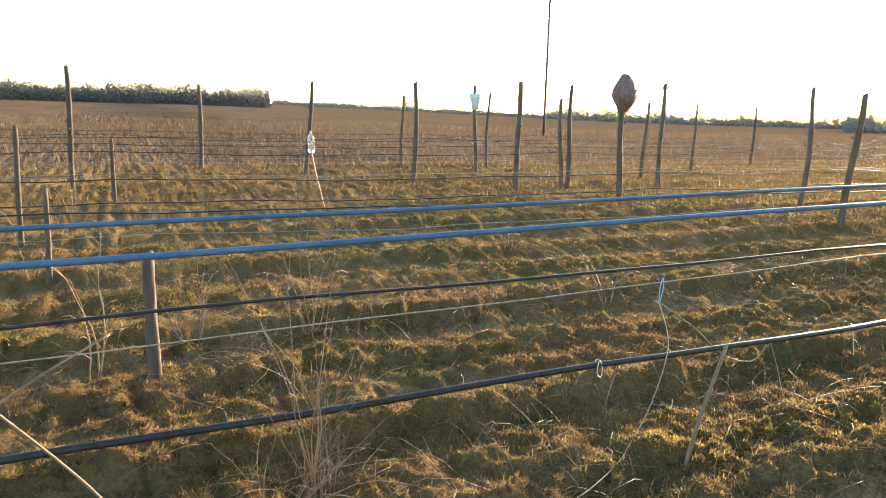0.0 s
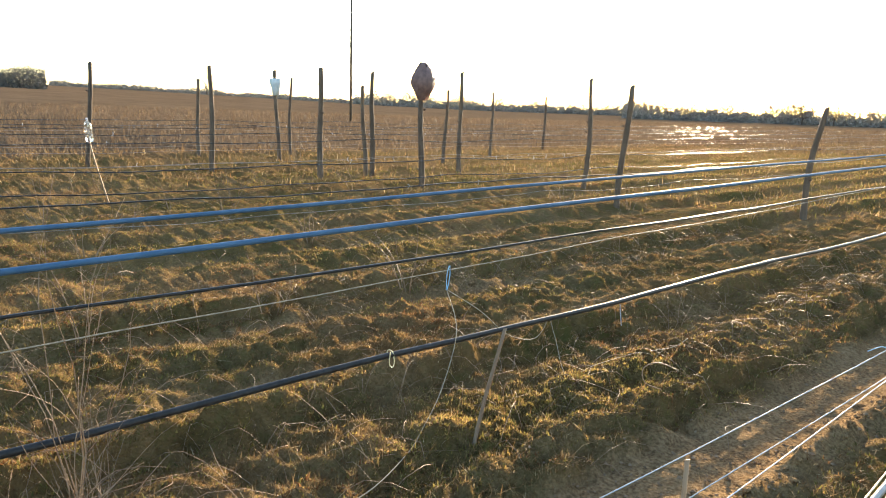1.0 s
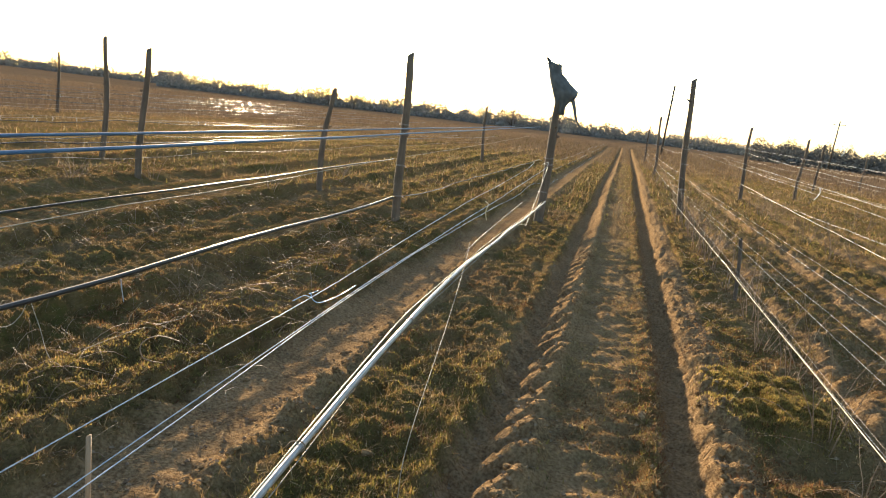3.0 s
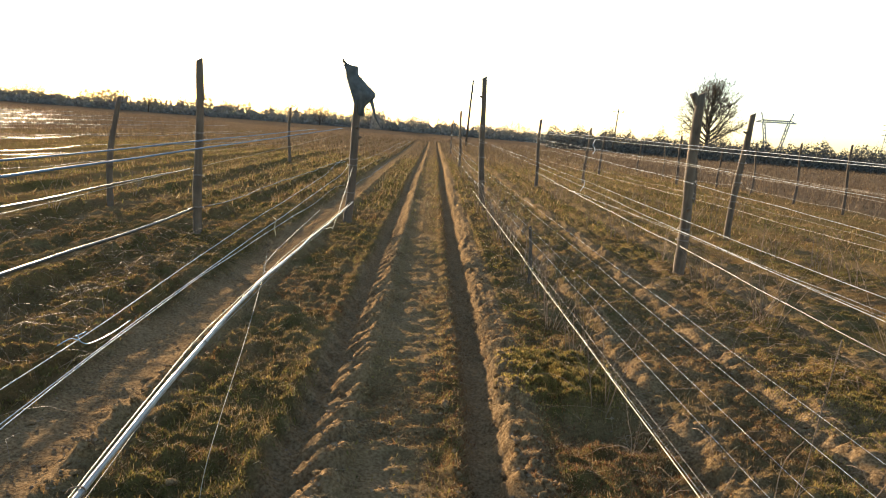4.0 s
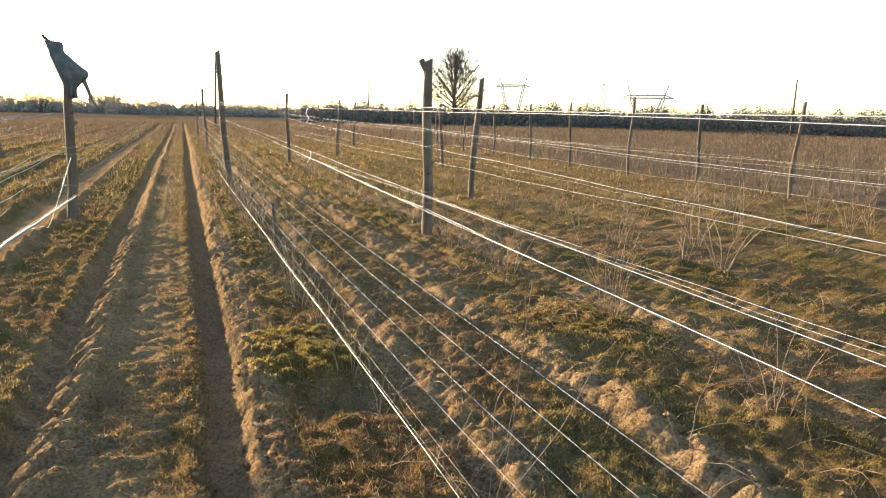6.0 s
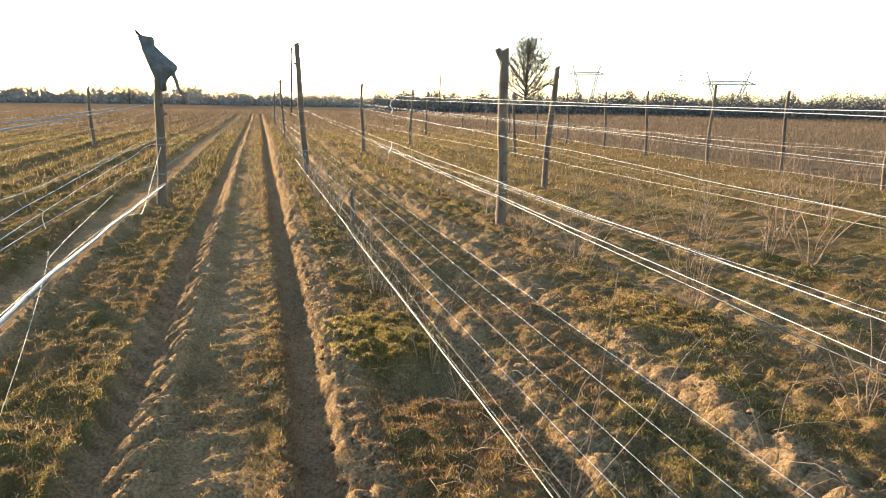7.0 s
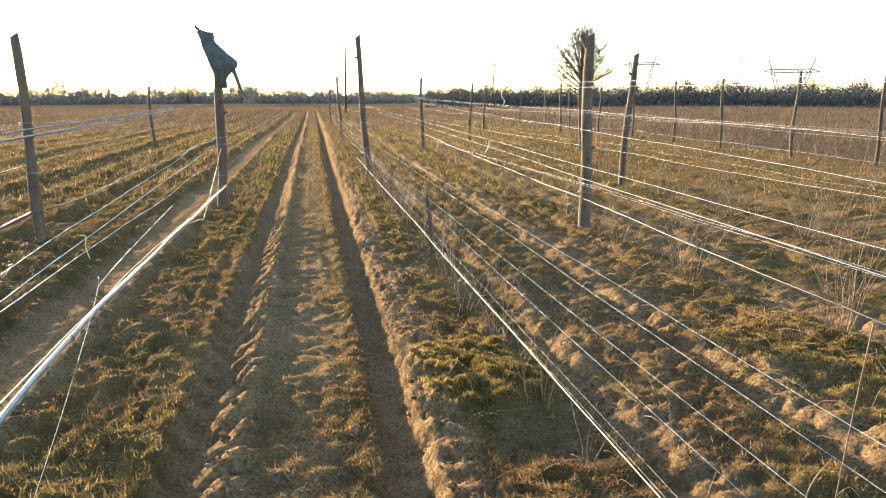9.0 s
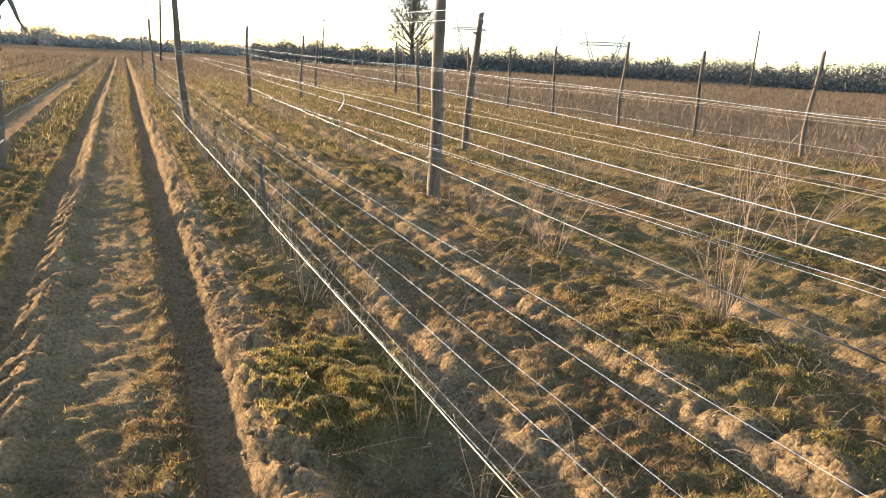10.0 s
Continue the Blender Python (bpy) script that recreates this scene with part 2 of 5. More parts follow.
def blade_material(name, stops, translucent=0.45):
    m, nt, b = material(name, 0.7)
    b.inputs["Specular IOR Level"].default_value = 0.1
    g = nt.nodes.new("ShaderNodeNewGeometry")
    col = ramp(nt, g.outputs["Random Per Island"], *stops)
    patch = ramp(nt, texture(nt, 1.3, 3), (0.35, (0.60, 0.60, 0.60)), (0.65, (1.0, 0.96, 0.88)))
    col = mix(nt, 1.0, col, patch, "MULTIPLY")
    nt.links.new(col, b.inputs["Base Color"])
    t = nt.nodes.new("ShaderNodeBsdfTranslucent")
    nt.links.new(col, t.inputs["Color"])
    s = nt.nodes.new("ShaderNodeMixShader")
    s.inputs[0].default_value = translucent
    nt.links.new(b.outputs[0], s.inputs[1])
    nt.links.new(t.outputs[0], s.inputs[2])
    nt.links.new(s.outputs[0], nt.nodes["Material Output"].inputs["Surface"])
    return m


def wood_material(name, dark, light, rough=0.85):
    m, nt, b = material(name, rough)
    b.inputs["Specular IOR Level"].default_value = 0.2
    grain = texture(nt, 14, 6, 0.65, (1, 1, 0.08))
    stain = texture(nt, 2.3, 3)
    col = mix(nt, 0.45, ramp(nt, grain, (0.3, dark), (0.7, light)), ramp(nt, stain, (0.35, dark), (0.7, light)))
    oi = nt.nodes.new("ShaderNodeObjectInfo")
    col = mix(nt, 1.0, col, ramp(nt, oi.outputs["Random"], (0, (0.75, 0.72, 0.7)), (1, (1.15, 1.1, 1.0))), "MULTIPLY")
    nt.links.new(col, b.inputs["Base Color"])
    bump(nt, b, grain, 0.8, 0.012)
    return m


def plain_material(name, dark, light, rough=0.5, metal=0.0, scale=20, spec=0.5):
    m, nt, b = material(name, rough, metal)
    b.inputs["Specular IOR Level"].default_value = spec
    n = texture(nt, scale, 4)
    nt.links.new(ramp(nt, n, (0.3, dark), (0.7, light)), b.inputs["Base Color"])
    bump(nt, b, n, 0.2, 0.002)
    return m


M_GROUND = ground_material()
M_STRAW = blade_material("dry_grass", ((0.0, (0.14, 0.090, 0.046)), (0.3, (0.265, 0.165, 0.072)), (0.6, (0.34, 0.24, 0.115)), (0.85, (0.235, 0.125, 0.048)), (1.0, (0.52, 0.41, 0.235))))
M_GREEN = blade_material("green_grass", ((0.0, (0.085, 0.082, 0.026)), (0.35, (0.165, 0.140, 0.036)), (0.65, (0.25, 0.19, 0.050)), (0.9, (0.13, 0.125, 0.034)), (1.0, (0.36, 0.26, 0.09))))
M_WEED = blade_material("weed_leaf", ((0.0, (0.088, 0.084, 0.028)), (0.4, (0.185, 0.158, 0.044)), (0.7, (0.30, 0.235, 0.062)), (1.0, (0.36, 0.22, 0.075))))
M_PATCH = blade_material("bright_weed_leaf", ((0.0, (0.14, 0.116, 0.036)), (0.4, (0.25, 0.20, 0.058)), (0.7, (0.36, 0.27, 0.082)), (1.0, (0.40, 0.25, 0.10))), 0.5)
M_RUST = blade_material("rust_leaf", ((0.0, (0.13, 0.055, 0.025)), (0.5, (0.23, 0.11, 0.045)), (1.0, (0.32, 0.20, 0.08))))
M_PRAIRIE = blade_material("tall_dry_grass", ((0.0, (0.112, 0.076, 0.048)), (0.5, (0.160, 0.112, 0.070)), (1.0, (0.215, 0.152, 0.096))), 0.3)
M_POST = wood_material("weathered_post", (0.050, 0.037, 0.027), (0.175, 0.132, 0.096))
M_CANE = wood_material("dry_cane", (0.15, 0.09, 0.055), (0.34, 0.24, 0.155), 0.6)
M_TWIG = wood_material("grey_twig", (0.12, 0.085, 0.06), (0.26, 0.20, 0.15))
M_TWINE = plain_material("white_twine", (0.24, 0.28, 0.32), (0.48, 0.50, 0.51), 0.5, 0, 9, 0.3)
M_BLUETWINE = plain_material("blue_twine", (0.16, 0.36, 0.55), (0.34, 0.54, 0.68), 0.4, 0, 60)
M_BEIGE = plain_material("beige_twine", (0.50, 0.40, 0.19), (0.72, 0.61, 0.36), 0.45, 0, 40)
M_WIRE = plain_material("rusty_wire", (0.15, 0.125, 0.10), (0.30, 0.26, 0.22), 0.6, 0.2, 40)
M_HOSE = plain_material("black_hose", (0.014, 0.013, 0.012), (0.034, 0.031, 0.028), 0.40, 0, 30, 0.25)
M_GLOSSHOSE = plain_material("glossy_grey_hose", (0.18, 0.17, 0.155), (0.32, 0.30, 0.275), 0.28, 0, 25, 0.6)
M_STRING = plain_material("grey_string", (0.20, 0.165, 0.115), (0.36, 0.30, 0.21), 0.6, 0, 30, 0.2)
M_BLUE = plain_material("blue_pipe", (0.032, 0.080, 0.145), (0.07, 0.135, 0.215), 0.55, 0, 12, 0.3)
M_SACK = plain_material("dark_sack", (0.055, 0.058, 0.056), (0.12, 0.122, 0.115), 0.7, 0, 9, 0.3)
M_BROWNSACK = plain_material("brown_sack", (0.10, 0.055, 0.045), (0.20, 0.12, 0.10), 0.7, 0, 9)
M_PALE = plain_material("pale_sack", (0.38, 0.42, 0.42), (0.58, 0.60, 0.58), 0.6, 0, 12)
M_STEEL = plain_material("far_steel", (0.28, 0.275, 0.265), (0.40, 0.39, 0.375), 0.8, 0.0, 3, 0.2)
M_TREE = wood_material("tree_bark", (0.045, 0.036, 0.028), (0.12, 0.095, 0.072))
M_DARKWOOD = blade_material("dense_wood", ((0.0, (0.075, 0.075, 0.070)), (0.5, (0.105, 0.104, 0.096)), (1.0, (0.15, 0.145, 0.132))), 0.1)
# distance haze is put into this colour: paler and greyer than bare twigs
M_HAZEWOODS = blade_material("hazed_far_foliage", ((0.0, (0.15, 0.143, 0.130)), (0.5, (0.21, 0.20, 0.182)), (1.0, (0.28, 0.265, 0.24))), 0.1)


def clear_plastic():
    m, nt, b = material("clear_plastic", 0.12)
    b.inputs["Base Color"].default_value = (0.93, 0.96, 0.96, 1)
    b.inputs["Transmission Weight"].default_value = 0.85
    b.inputs["IOR"].default_value = 1.35
    bump(nt, b, texture(nt, 40, 2), 0.4, 0.004)
    return m


M_CLEAR = clear_plastic()


# ---------------------------------------------------------------- mesh helpers
def mesh_from(name, verts, faces, mat, smooth_shade=True):
    me = bpy.data.meshes.new(name)
    me.from_pydata([tuple(v) for v in verts], [], [tuple(f) for f in faces])
    me.materials.append(mat)
    if smooth_shade:
        me.polygons.foreach_set("use_smooth", np.ones(len(me.polygons), bool))
    me.update()
    return me


def big_mesh(name, verts, faces, mat, smooth_shade=False):
    """verts (n, 3); faces (m, 3) or (m, 4)."""
    me = bpy.data.meshes.new(name)
    verts, faces = np.asarray(verts, np.float32), np.asarray(faces, np.int32)
    k = faces.shape[1]
    me.vertices.add(len(verts))
    me.vertices.foreach_set("co", verts.ravel())
    me.loops.add(faces.size)
    me.loops.foreach_set("vertex_index", faces.ravel())
    me.polygons.add(len(faces))
    me.polygons.foreach_set("loop_start", np.arange(0, faces.size, k, dtype=np.int32))
    me.polygons.foreach_set("use_smooth", np.full(len(faces), smooth_shade))
    me.materials.append(mat)
    me.update(calc_edges=True)
    return me


def part(name, me, parent, label=""):
    ob = new(name, me)
    ob.parent = parent
    if label:
        tagged(ob, label)
    return ob


def thing(name, at=(0, 0, 0), rz=0.0):
    ob = new(name)
    ob.empty_display_size = 0.1
    ob.matrix_basis = pose(*at, 0, 0, rz)
    return ob


def tube(points, radii, sides=6, cap=True):
    """Vertices and faces of a tube through the points."""
    pts = [Vector(p) for p in points]
    n = len(pts)
    if isinstance(radii, (int, float)):
        radii = [radii] * n
    verts, faces = [], []
    ref = None
    for i, p in enumerate(pts):
        d = (pts[min(i + 1, n - 1)] - pts[max(i - 1, 0)]).normalized()
        if ref is None:
            ref = d.orthogonal().normalized()
        ref = (ref - d * ref.dot(d)).normalized()
        other = d.cross(ref)
        for s in range(sides):
            a = 2 * math.pi * s / sides
            verts.append(p + (ref * math.cos(a) + other * math.sin(a)) * radii[i])
    for i in range(n - 1):
        for s in range(sides):
            t = (s + 1) % sides
            faces.append((i * sides + s, i * sides + t, (i + 1) * sides + t, (i + 1) * sides + s))
    if cap:
        faces.append(tuple(reversed(range(sides))))
        faces.append(tuple(range((n - 1) * sides, n * sides)))
    return verts, faces


def joined(pieces):
    verts, faces = [], []
    for v, f in pieces:
        o = len(verts)
        verts += list(v)
        faces += [tuple(i + o for i in face) for face in f]
    return verts, faces


def ring_loft(rings, sides=12, cap=True):
    """rings: (z, centre x, centre y, half width x, half width y)."""
    verts, faces = [], []
    for z, cx, cy, hx, hy in rings:
        for s in range(sides):
            a = 2 * math.pi * s / sides
            verts.append((cx + hx * math.cos(a), cy + hy * math.sin(a), z))
    n = len(rings)
    for i in range(n - 1):
        for s in range(sides):
            t = (s + 1) % sides
            faces.append((i * sides + s, i * sides + t, (i + 1) * sides + t, (i + 1) * sides + s))
    if cap:
        faces.append(tuple(reversed(range(sides))))
        faces.append(tuple(range((n - 1) * sides, n * sides)))
    return verts, faces


def ground_z(x, y):
    return float(height(np.array([float(x)]), np.array([float(y)]))[0])


# ---------------------------------------------------------------- ground
def axis(parts, grow, far_lo, far_hi):
    """Grid lines: an even stretch (lo, hi, step), with steps that grow outwards from it."""
    lo, hi, step = parts
    mid = list(np.arange(lo, hi, step))
    out, s, v = [], step, hi
    while v < far_hi:
        out.append(v)
        s = min(s * grow, 0.034) if v < hi + 2.6 else s * grow
        v += s
    low, s, v = [], step, lo
    while v > far_lo:
        s = min(s * grow, 0.038) if v > lo - 3.2 else s * grow
        v -= s
        low.append(v)
    return np.array(low[::-1] + mid + out)


def build_ground():
    gx = axis((-1.0, 0.95, 0.019), 1.045, -2600, 2600)
    gy = axis((1.2, 6.8, 0.026), 1.030, -600, 3000)
    X, Y = np.meshgrid(gx, gy)
    x, y = X.ravel(), Y.ravel()
    z = height(x, y)
    nx, ny = len(gx), len(gy)
    idx = np.arange(nx * ny).reshape(ny, nx)
    faces = np.stack([idx[:-1, :-1], idx[:-1, 1:], idx[1:, 1:], idx[1:, :-1]], -1).reshape(-1, 4)
    me = big_mesh("ground", np.stack([x, y, z], 1), faces, M_GROUND, True)
    a = me.attributes.new("turf", "FLOAT", "POINT")
    a.data.foreach_set("value", cover(x, y).astype(np.float32))
    b = me.attributes.new("prairie", "FLOAT", "POINT")
    b.data.foreach_set("value", (1 - planted(x, y)).astype(np.float32))
    return tagged(new("ground", me), "sandy field soil with wheel ruts and sparse winter turf", "ground", kind="structure")


ground = build_ground()


# ---------------------------------------------------------------- posts
def post_mesh(name, h, r, lean=(0.0, 0.0), seed=0, bend=0.03, sides=10, sunk=0.25):
    """An unpeeled round stake: lean is how far its top stands aside."""
    rr = random.Random(seed)
    n = 12
    pts, rad = [], []
    ph = rr.uniform(0, 6)
    for i in range(n + 1):
        t = i / n
        z = -sunk + (h + sunk) * t
        w = bend * math.sin(t * 5.2 + ph)
        pts.append((lean[0] * max(z, 0) / h + w, lean[1] * max(z, 0) / h + 0.6 * bend * math.sin(t * 4.1 + ph * 2), z))
        rad.append(r * (1.12 - 0.28 * t) * rr.uniform(0.92, 1.08))
    v, f = tube(pts, rad, sides)
    v = [Vector(p) for p in v]
    top = len(v) - sides
    for i, p in enumerate(v):
        a = rr.uniform(-0.07, 0.07) * r
        p.x += a
        p.y += rr.uniform(-0.07, 0.07) * r
        if i >= top:
            p.z += (p.x - pts[-1][0]) * rr.uniform(0.4, 0.9)
    return v, f


def along(h, lean, z):
    return lean[0] * z / h, lean[1] * z / h


def tie_mesh(r, mat, seed=0):
    rr = random.Random(seed)
    pts = [(r * math.cos(a), r * math.sin(a), 0.006 * math.sin(2 * a + seed) + 0.012 * a / 6.3) for a in [i * 2 * math.pi / 14 for i in range(30)]]
    v, f = tube(pts, 0.0022, 4)
    v2, f2 = tube([(r, 0, 0), (r + 0.03, 0.01, -0.02), (r + 0.04, 0.0, -0.07)], 0.002, 4)
    return mesh_from("tie", *joined([(v, f), (v2, f2)]), mat)


def post(x, y, h, r=0.045, lean=(0, 0), seed=0, ties=(), label="weathered grey wooden trellis post set in the turf", bend=0.025, fork=False, knots=True):
    base = thing("trellis_post", (x, y, ground_z(x, y)))
    v, f = post_mesh("shaft", h, r, lean, seed, bend)
    pieces = [(v, f)]
    if fork:
        tx, ty = along(h, lean, h - 0.16)
        pieces.append(tube([(tx - 0.01, ty, h - 0.22), (tx - 0.035, ty, h - 0.13), (tx - 0.085, ty, h - 0.05), (tx - 0.115, ty + 0.01, h + 0.005)], [r * 0.9, r * 0.8, r * 0.72, r * 0.62], 8))
    if knots:
        rr = random.Random(seed + 99)
        for i in range(3):
            z = rr.uniform(0.3, h * 0.9)
            a = rr.uniform(0, 6.28)
            cx, cy = along(h, lean, z)
            pieces.append(tube([(cx + r * 0.6 * math.cos(a), cy + r * 0.6 * math.sin(a), z), (cx + r * 1.45 * math.cos(a), cy + r * 1.45 * math.sin(a), z + 0.02)], [r * 0.42, r * 0.25], 6))
    part("shaft", mesh_from("shaft", *joined(pieces), M_POST), base)
    for i, z in enumerate(ties):
        cx, cy = along(h, lean, z)
        t = part("tie", tie_mesh(r * 1.22, M_WIRE, seed + i), base, "twisted wire tie")
        t.location = (cx, cy, z)
    return tagged(base, label, "post", "trellis posts")
# posts of the nearer rows: x, y, height, radius, lean, ties
near_posts = [
    (-2.95, 9.7, 2.24, 0.055, (-0.05, 0.0), (0.33, 0.75, 1.3)),
    (1.22, 15.5, 2.67, 0.06, (-0.20, 0.0), (0.5, 1.0, 1.3, 1.66)),
    (5.53, 13.0, 2.27, 0.058, (0.08, -0.10), (0.7, 1.05, 1.4)),
]
for i, (x, y, h, r, lean, ties) in enumerate(near_posts):
    post(x, y, h, r, lean, 10 + i, ties, "tall weathered grey trellis post with wires tied to it")
post(-1.27, 12.0, 2.15, 0.068, (0.12, 0.0), 31, (0.45, 0.9, 1.0), "leaning grey trellis post under a dark sack")
post(3.36, 9.3, 2.30, 0.066, (-0.02, -0.10), 32, (0.45, 0.6, 1.2, 1.4), "forked grey trellis post with wires tied to it", fork=True)
# the rows towards the woods
far_posts = [
    (-5.05, 11.75, 1.72, 0.048, (0.12, 0)), (-7.2, 9.85, 2.0, 0.048, (0.08, 0)), (-9.3, 11.6, 2.2, 0.046, (0.02, 0)),
    (-13.4, 11.85, 2.37, 0.055, (-0.06, 0)), (-15.5, 13.1, 2.0, 0.045, (0.10, 0)), (-13.4, 7.95, 2.24, 0.06, (-0.06, 0)),
    (-13.4, 9.2, 2.24, 0.05, (0.12, 0)), (-13.5, 9.1, 1.95, 0.05, (-0.02, 0)), (-17.6, 16.95, 2.14, 0.045, (0, 0)), (-19.7, 21.9, 2.14, 0.05, (0, 0)),
    (-15.5, 6.45, 2.28, 0.055, (-0.03, 0)), (-19.7, 7.8, 2.1, 0.05, (0, 0)), (-17.6, 9.1, 2.32, 0.05, (-0.05, 0)), (-19.7, 10.6, 2.25, 0.045, (0.05, 0)),
    (-17.6, 4.45, 2.24, 0.05, (0.06, 0.12)), (-19.7, 2.2, 2.18, 0.055, (0, 0)), (-15.5, -0.6, 2.34, 0.05, (0.02, 0)),
]
for i, (x, y, h, r, lean) in enumerate(far_posts):
    post(x, y, h, r, lean, 60 + i, (), "crooked weathered wooden post standing in a vine row", 0.04)
post(-11.22, 8.9, 1.9, 0.055, (0.02, 0), 91, (), "weathered wooden post with a brown sack over its top", 0.03)
# the outermost row and the rows beyond
for i, (x, y, h) in enumerate([(12.5, 12.0, 2.02), (12.75, 15.35, 2.02), (12.3, 17.65, 2.22), (12.2, 20.9, 2.1), (12.1, 23.6, 2.05), (12.2, 27.0, 2.0), (12.2, 30.2, 1.9), (12.2, 34.0, 1.85), (12.3, 38.0, 1.9), (12.3, 42.5, 1.9)]):
    post(x, y, h, 0.042, (0.04 * math.sin(i * 1.7 + 1), 0), 120 + i, (), "grey wooden boundary post at the edge of the dry field", 0.045)
for i, (x, y, h) in enumerate([(3.35, 22.5, 2.1), (5.6, 26.0, 2.0), (7.8, 21.0, 1.9), (7.8, 33.0, 2.0), (10.0, 29.0, 2.0), (1.2, 30.0, 2.3), (1.2, 47.0, 2.2), (-5.05, 26.0, 1.9)]):
    post(x, y, h, 0.05, (0.06 * math.sin(i * 2.3), 0), 160 + i, (), "distant grey wooden trellis post in a row", 0.03)


# short stakes that carry the pipes and wires
def stake(x, y, h, r, lean=(0, 0), seed=0, label="short weathered wooden stake under a wire", mat=None):
    base = thing("stake", (x, y, ground_z(x, y)))
    v, f = post_mesh("shaft", h, r, lean, seed, 0.008, 8)
    part("shaft", mesh_from("shaft", v, f, mat or M_POST), base)
    return tagged(base, label, "stake", "short stakes")


stake(-4.5, 0.24, 0.74, 0.037, (0, 0), 1, "thick weathered stake standing among dry brambles", M_TREE)
stake(-7.2, -0.47, 0.85, 0.025, (0, 0.02), 2)
stake(-9.3, -0.88, 1.3, 0.03, (0, 0.03), 3)
stake(-13.4, 0.1, 1.1, 0.035, (0, 0), 4)
stake(1.22, 7.7, 0.62, 0.020, (-0.05, 0.10), 5)
stake(-0.88, 1.36, 0.95, 0.0055, (0.02, 0), 6, "thin pale peg holding up a wire", M_CANE)
stake(-2.5, 2.38, 0.60, 0.010, (0.10, 0.05), 7, "crooked dead stake standing in the grass", M_TWIG)


# ---------------------------------------------------------------- wires, hoses and pipes along the rows
def line(name, label, category, mat, r, x, z, y0, y1, stops=(), sag=0.03, wobble=0.008, seed=0, sides=6, rise=0.0, drift=0.0, group="row wires"):
    """A wire along y through x, z at y = 0, hung between the supports at stops; drift and rise: how it runs off its row."""
    stops = sorted([y0, *[s for s in stops if y0 < s < y1], y1])
    rr = random.Random(seed)
    ph = [rr.uniform(0, 6.28) for _ in range(4)]
    pts = []
    for a, b in zip(stops[:-1], stops[1:]):
        n = max(3, int((b - a) / 0.45))
        for i in range(n):
            t = i / n
            y = a + (b - a) * t
            pts.append((x + drift * y + wobble * (math.sin(y * 1.1 + ph[0]) + 0.6 * math.sin(y * 2.7 + ph[1])), y,
                        z + rise * y - sag * 4 * t * (1 - t) + wobble * 0.7 * (math.sin(y * 1.7 + ph[2]) + 0.7 * math.sin(y * 3.9 + ph[3]))))
    pts.append((x + drift * y1, y1, z + rise * y1))
    return tagged(new(name, mesh_from(name, *tube(pts, r, sides), mat)), label, category, group)


# the row beside the track, towards the sun: its wires close in on the track at this end
WHITE = "white plastic trellis wire stretched along the row"
def strung(name, label, category, mat, r, points, sides=6, shift=(0, 0, 0), wobble=0.004, seed=0):
    """A wire drawn smoothly through a few points, a little uneven."""
    p = [Vector(q) + Vector(shift) for q in points]
    rr = random.Random(seed)
    ph, out = [rr.uniform(0, 6.28) for _ in range(3)], []
    for a in range(len(p) - 1):
        p0, p1, p2, p3 = p[max(a - 1, 0)], p[a], p[a + 1], p[min(a + 2, len(p) - 1)]
        for k in range(10):
            t = k / 10
            q = 0.5 * ((2 * p1) + (p2 - p0) * t + (2 * p0 - 5 * p1 + 4 * p2 - p3) * t * t + (3 * p1 - p0 - 3 * p2 + p3) * t ** 3)
            out.append(q + Vector((math.sin(q.y * 2.3 + ph[0]), 0, math.sin(q.y * 3.1 + ph[1]) + 0.6 * math.sin(q.y * 7.0 + ph[2]))) * wobble * 0.5)
    out.append(p[-1])
    return tagged(new(name, mesh_from(name, *tube(out, r, sides), mat)), label, category, "row wires")


W1 = [(-1.06, -1.2, 0.74), (-0.905, 0.6, 0.91), (-0.75, 2.0, 1.059), (-0.660, 3.5, 1.195), (-0.715, 5.5, 1.215), (-0.939, 8.0, 1.175), (-1.329, 12.0, 0.984)]
W2 = [(-1.15, -1.2, 0.50), (-0.924, 0.6, 0.764), (-0.720, 2.0, 1.020), (-0.580, 3.5, 1.185), (-0.600, 5.5, 1.225), (-0.815, 8.0, 1.165), (-1.303, 12.0, 0.923)]
W3 = [(-0.72, -1.2, 0.85), (-0.721, 0.6, 0.931), (-0.723, 2.0, 1.009), (-0.727, 3.5, 1.047), (-0.772, 5.5, 1.011), (-0.949, 8.0, 0.918), (-1.297, 12.0, 0.608)]
HOSE = [(-0.53, -1.2, 0.53), (-0.646, 0.6, 0.599), (-0.742, 2.0, 0.662), (-0.813, 3.5, 0.705), (-0.866, 5.5, 0.673), (-0.962, 8.0, 0.557), (-1.177, 12.0, 0.333)]
for i, w in enumerate((W1, W2, W3)):
    strung("wire", WHITE, "wire", M_TWINE, 0.0011, w, 6, seed=i)
strung("drip_hose", "glossy pale grey drip hose hung below the wires", "hose", M_GLOSSHOSE, 0.0095, HOSE, 8, wobble=0.006, seed=4)
strung("wire", "thin beige twine beside the drip hose", "wire", M_BEIGE, 0.0020, HOSE, 6, (-0.016, 0, 0.012), 0.008, 5)
strung("wire", "thin grey wire tied under the drip hose", "wire", M_WIRE, 0.0014, HOSE, 5, (0.012, 0, -0.010), 0.008, 6)
for i, z in enumerate((0.95, 0.8, 0.55)):
    line("wire", WHITE, "wire", M_TWINE, 0.0014, -1.25, z, 12.0, 44, (27,), 0.05, 0.008, 14 + i)
line("wire", "blue plastic twine stretched near eye height", "wire", M_BLUE, 0.0048, -1.610, 1.332, -2.5, 12, (), 0.004, 0.002, 10, 8, 0.0116, -0.0185, "blue twines")
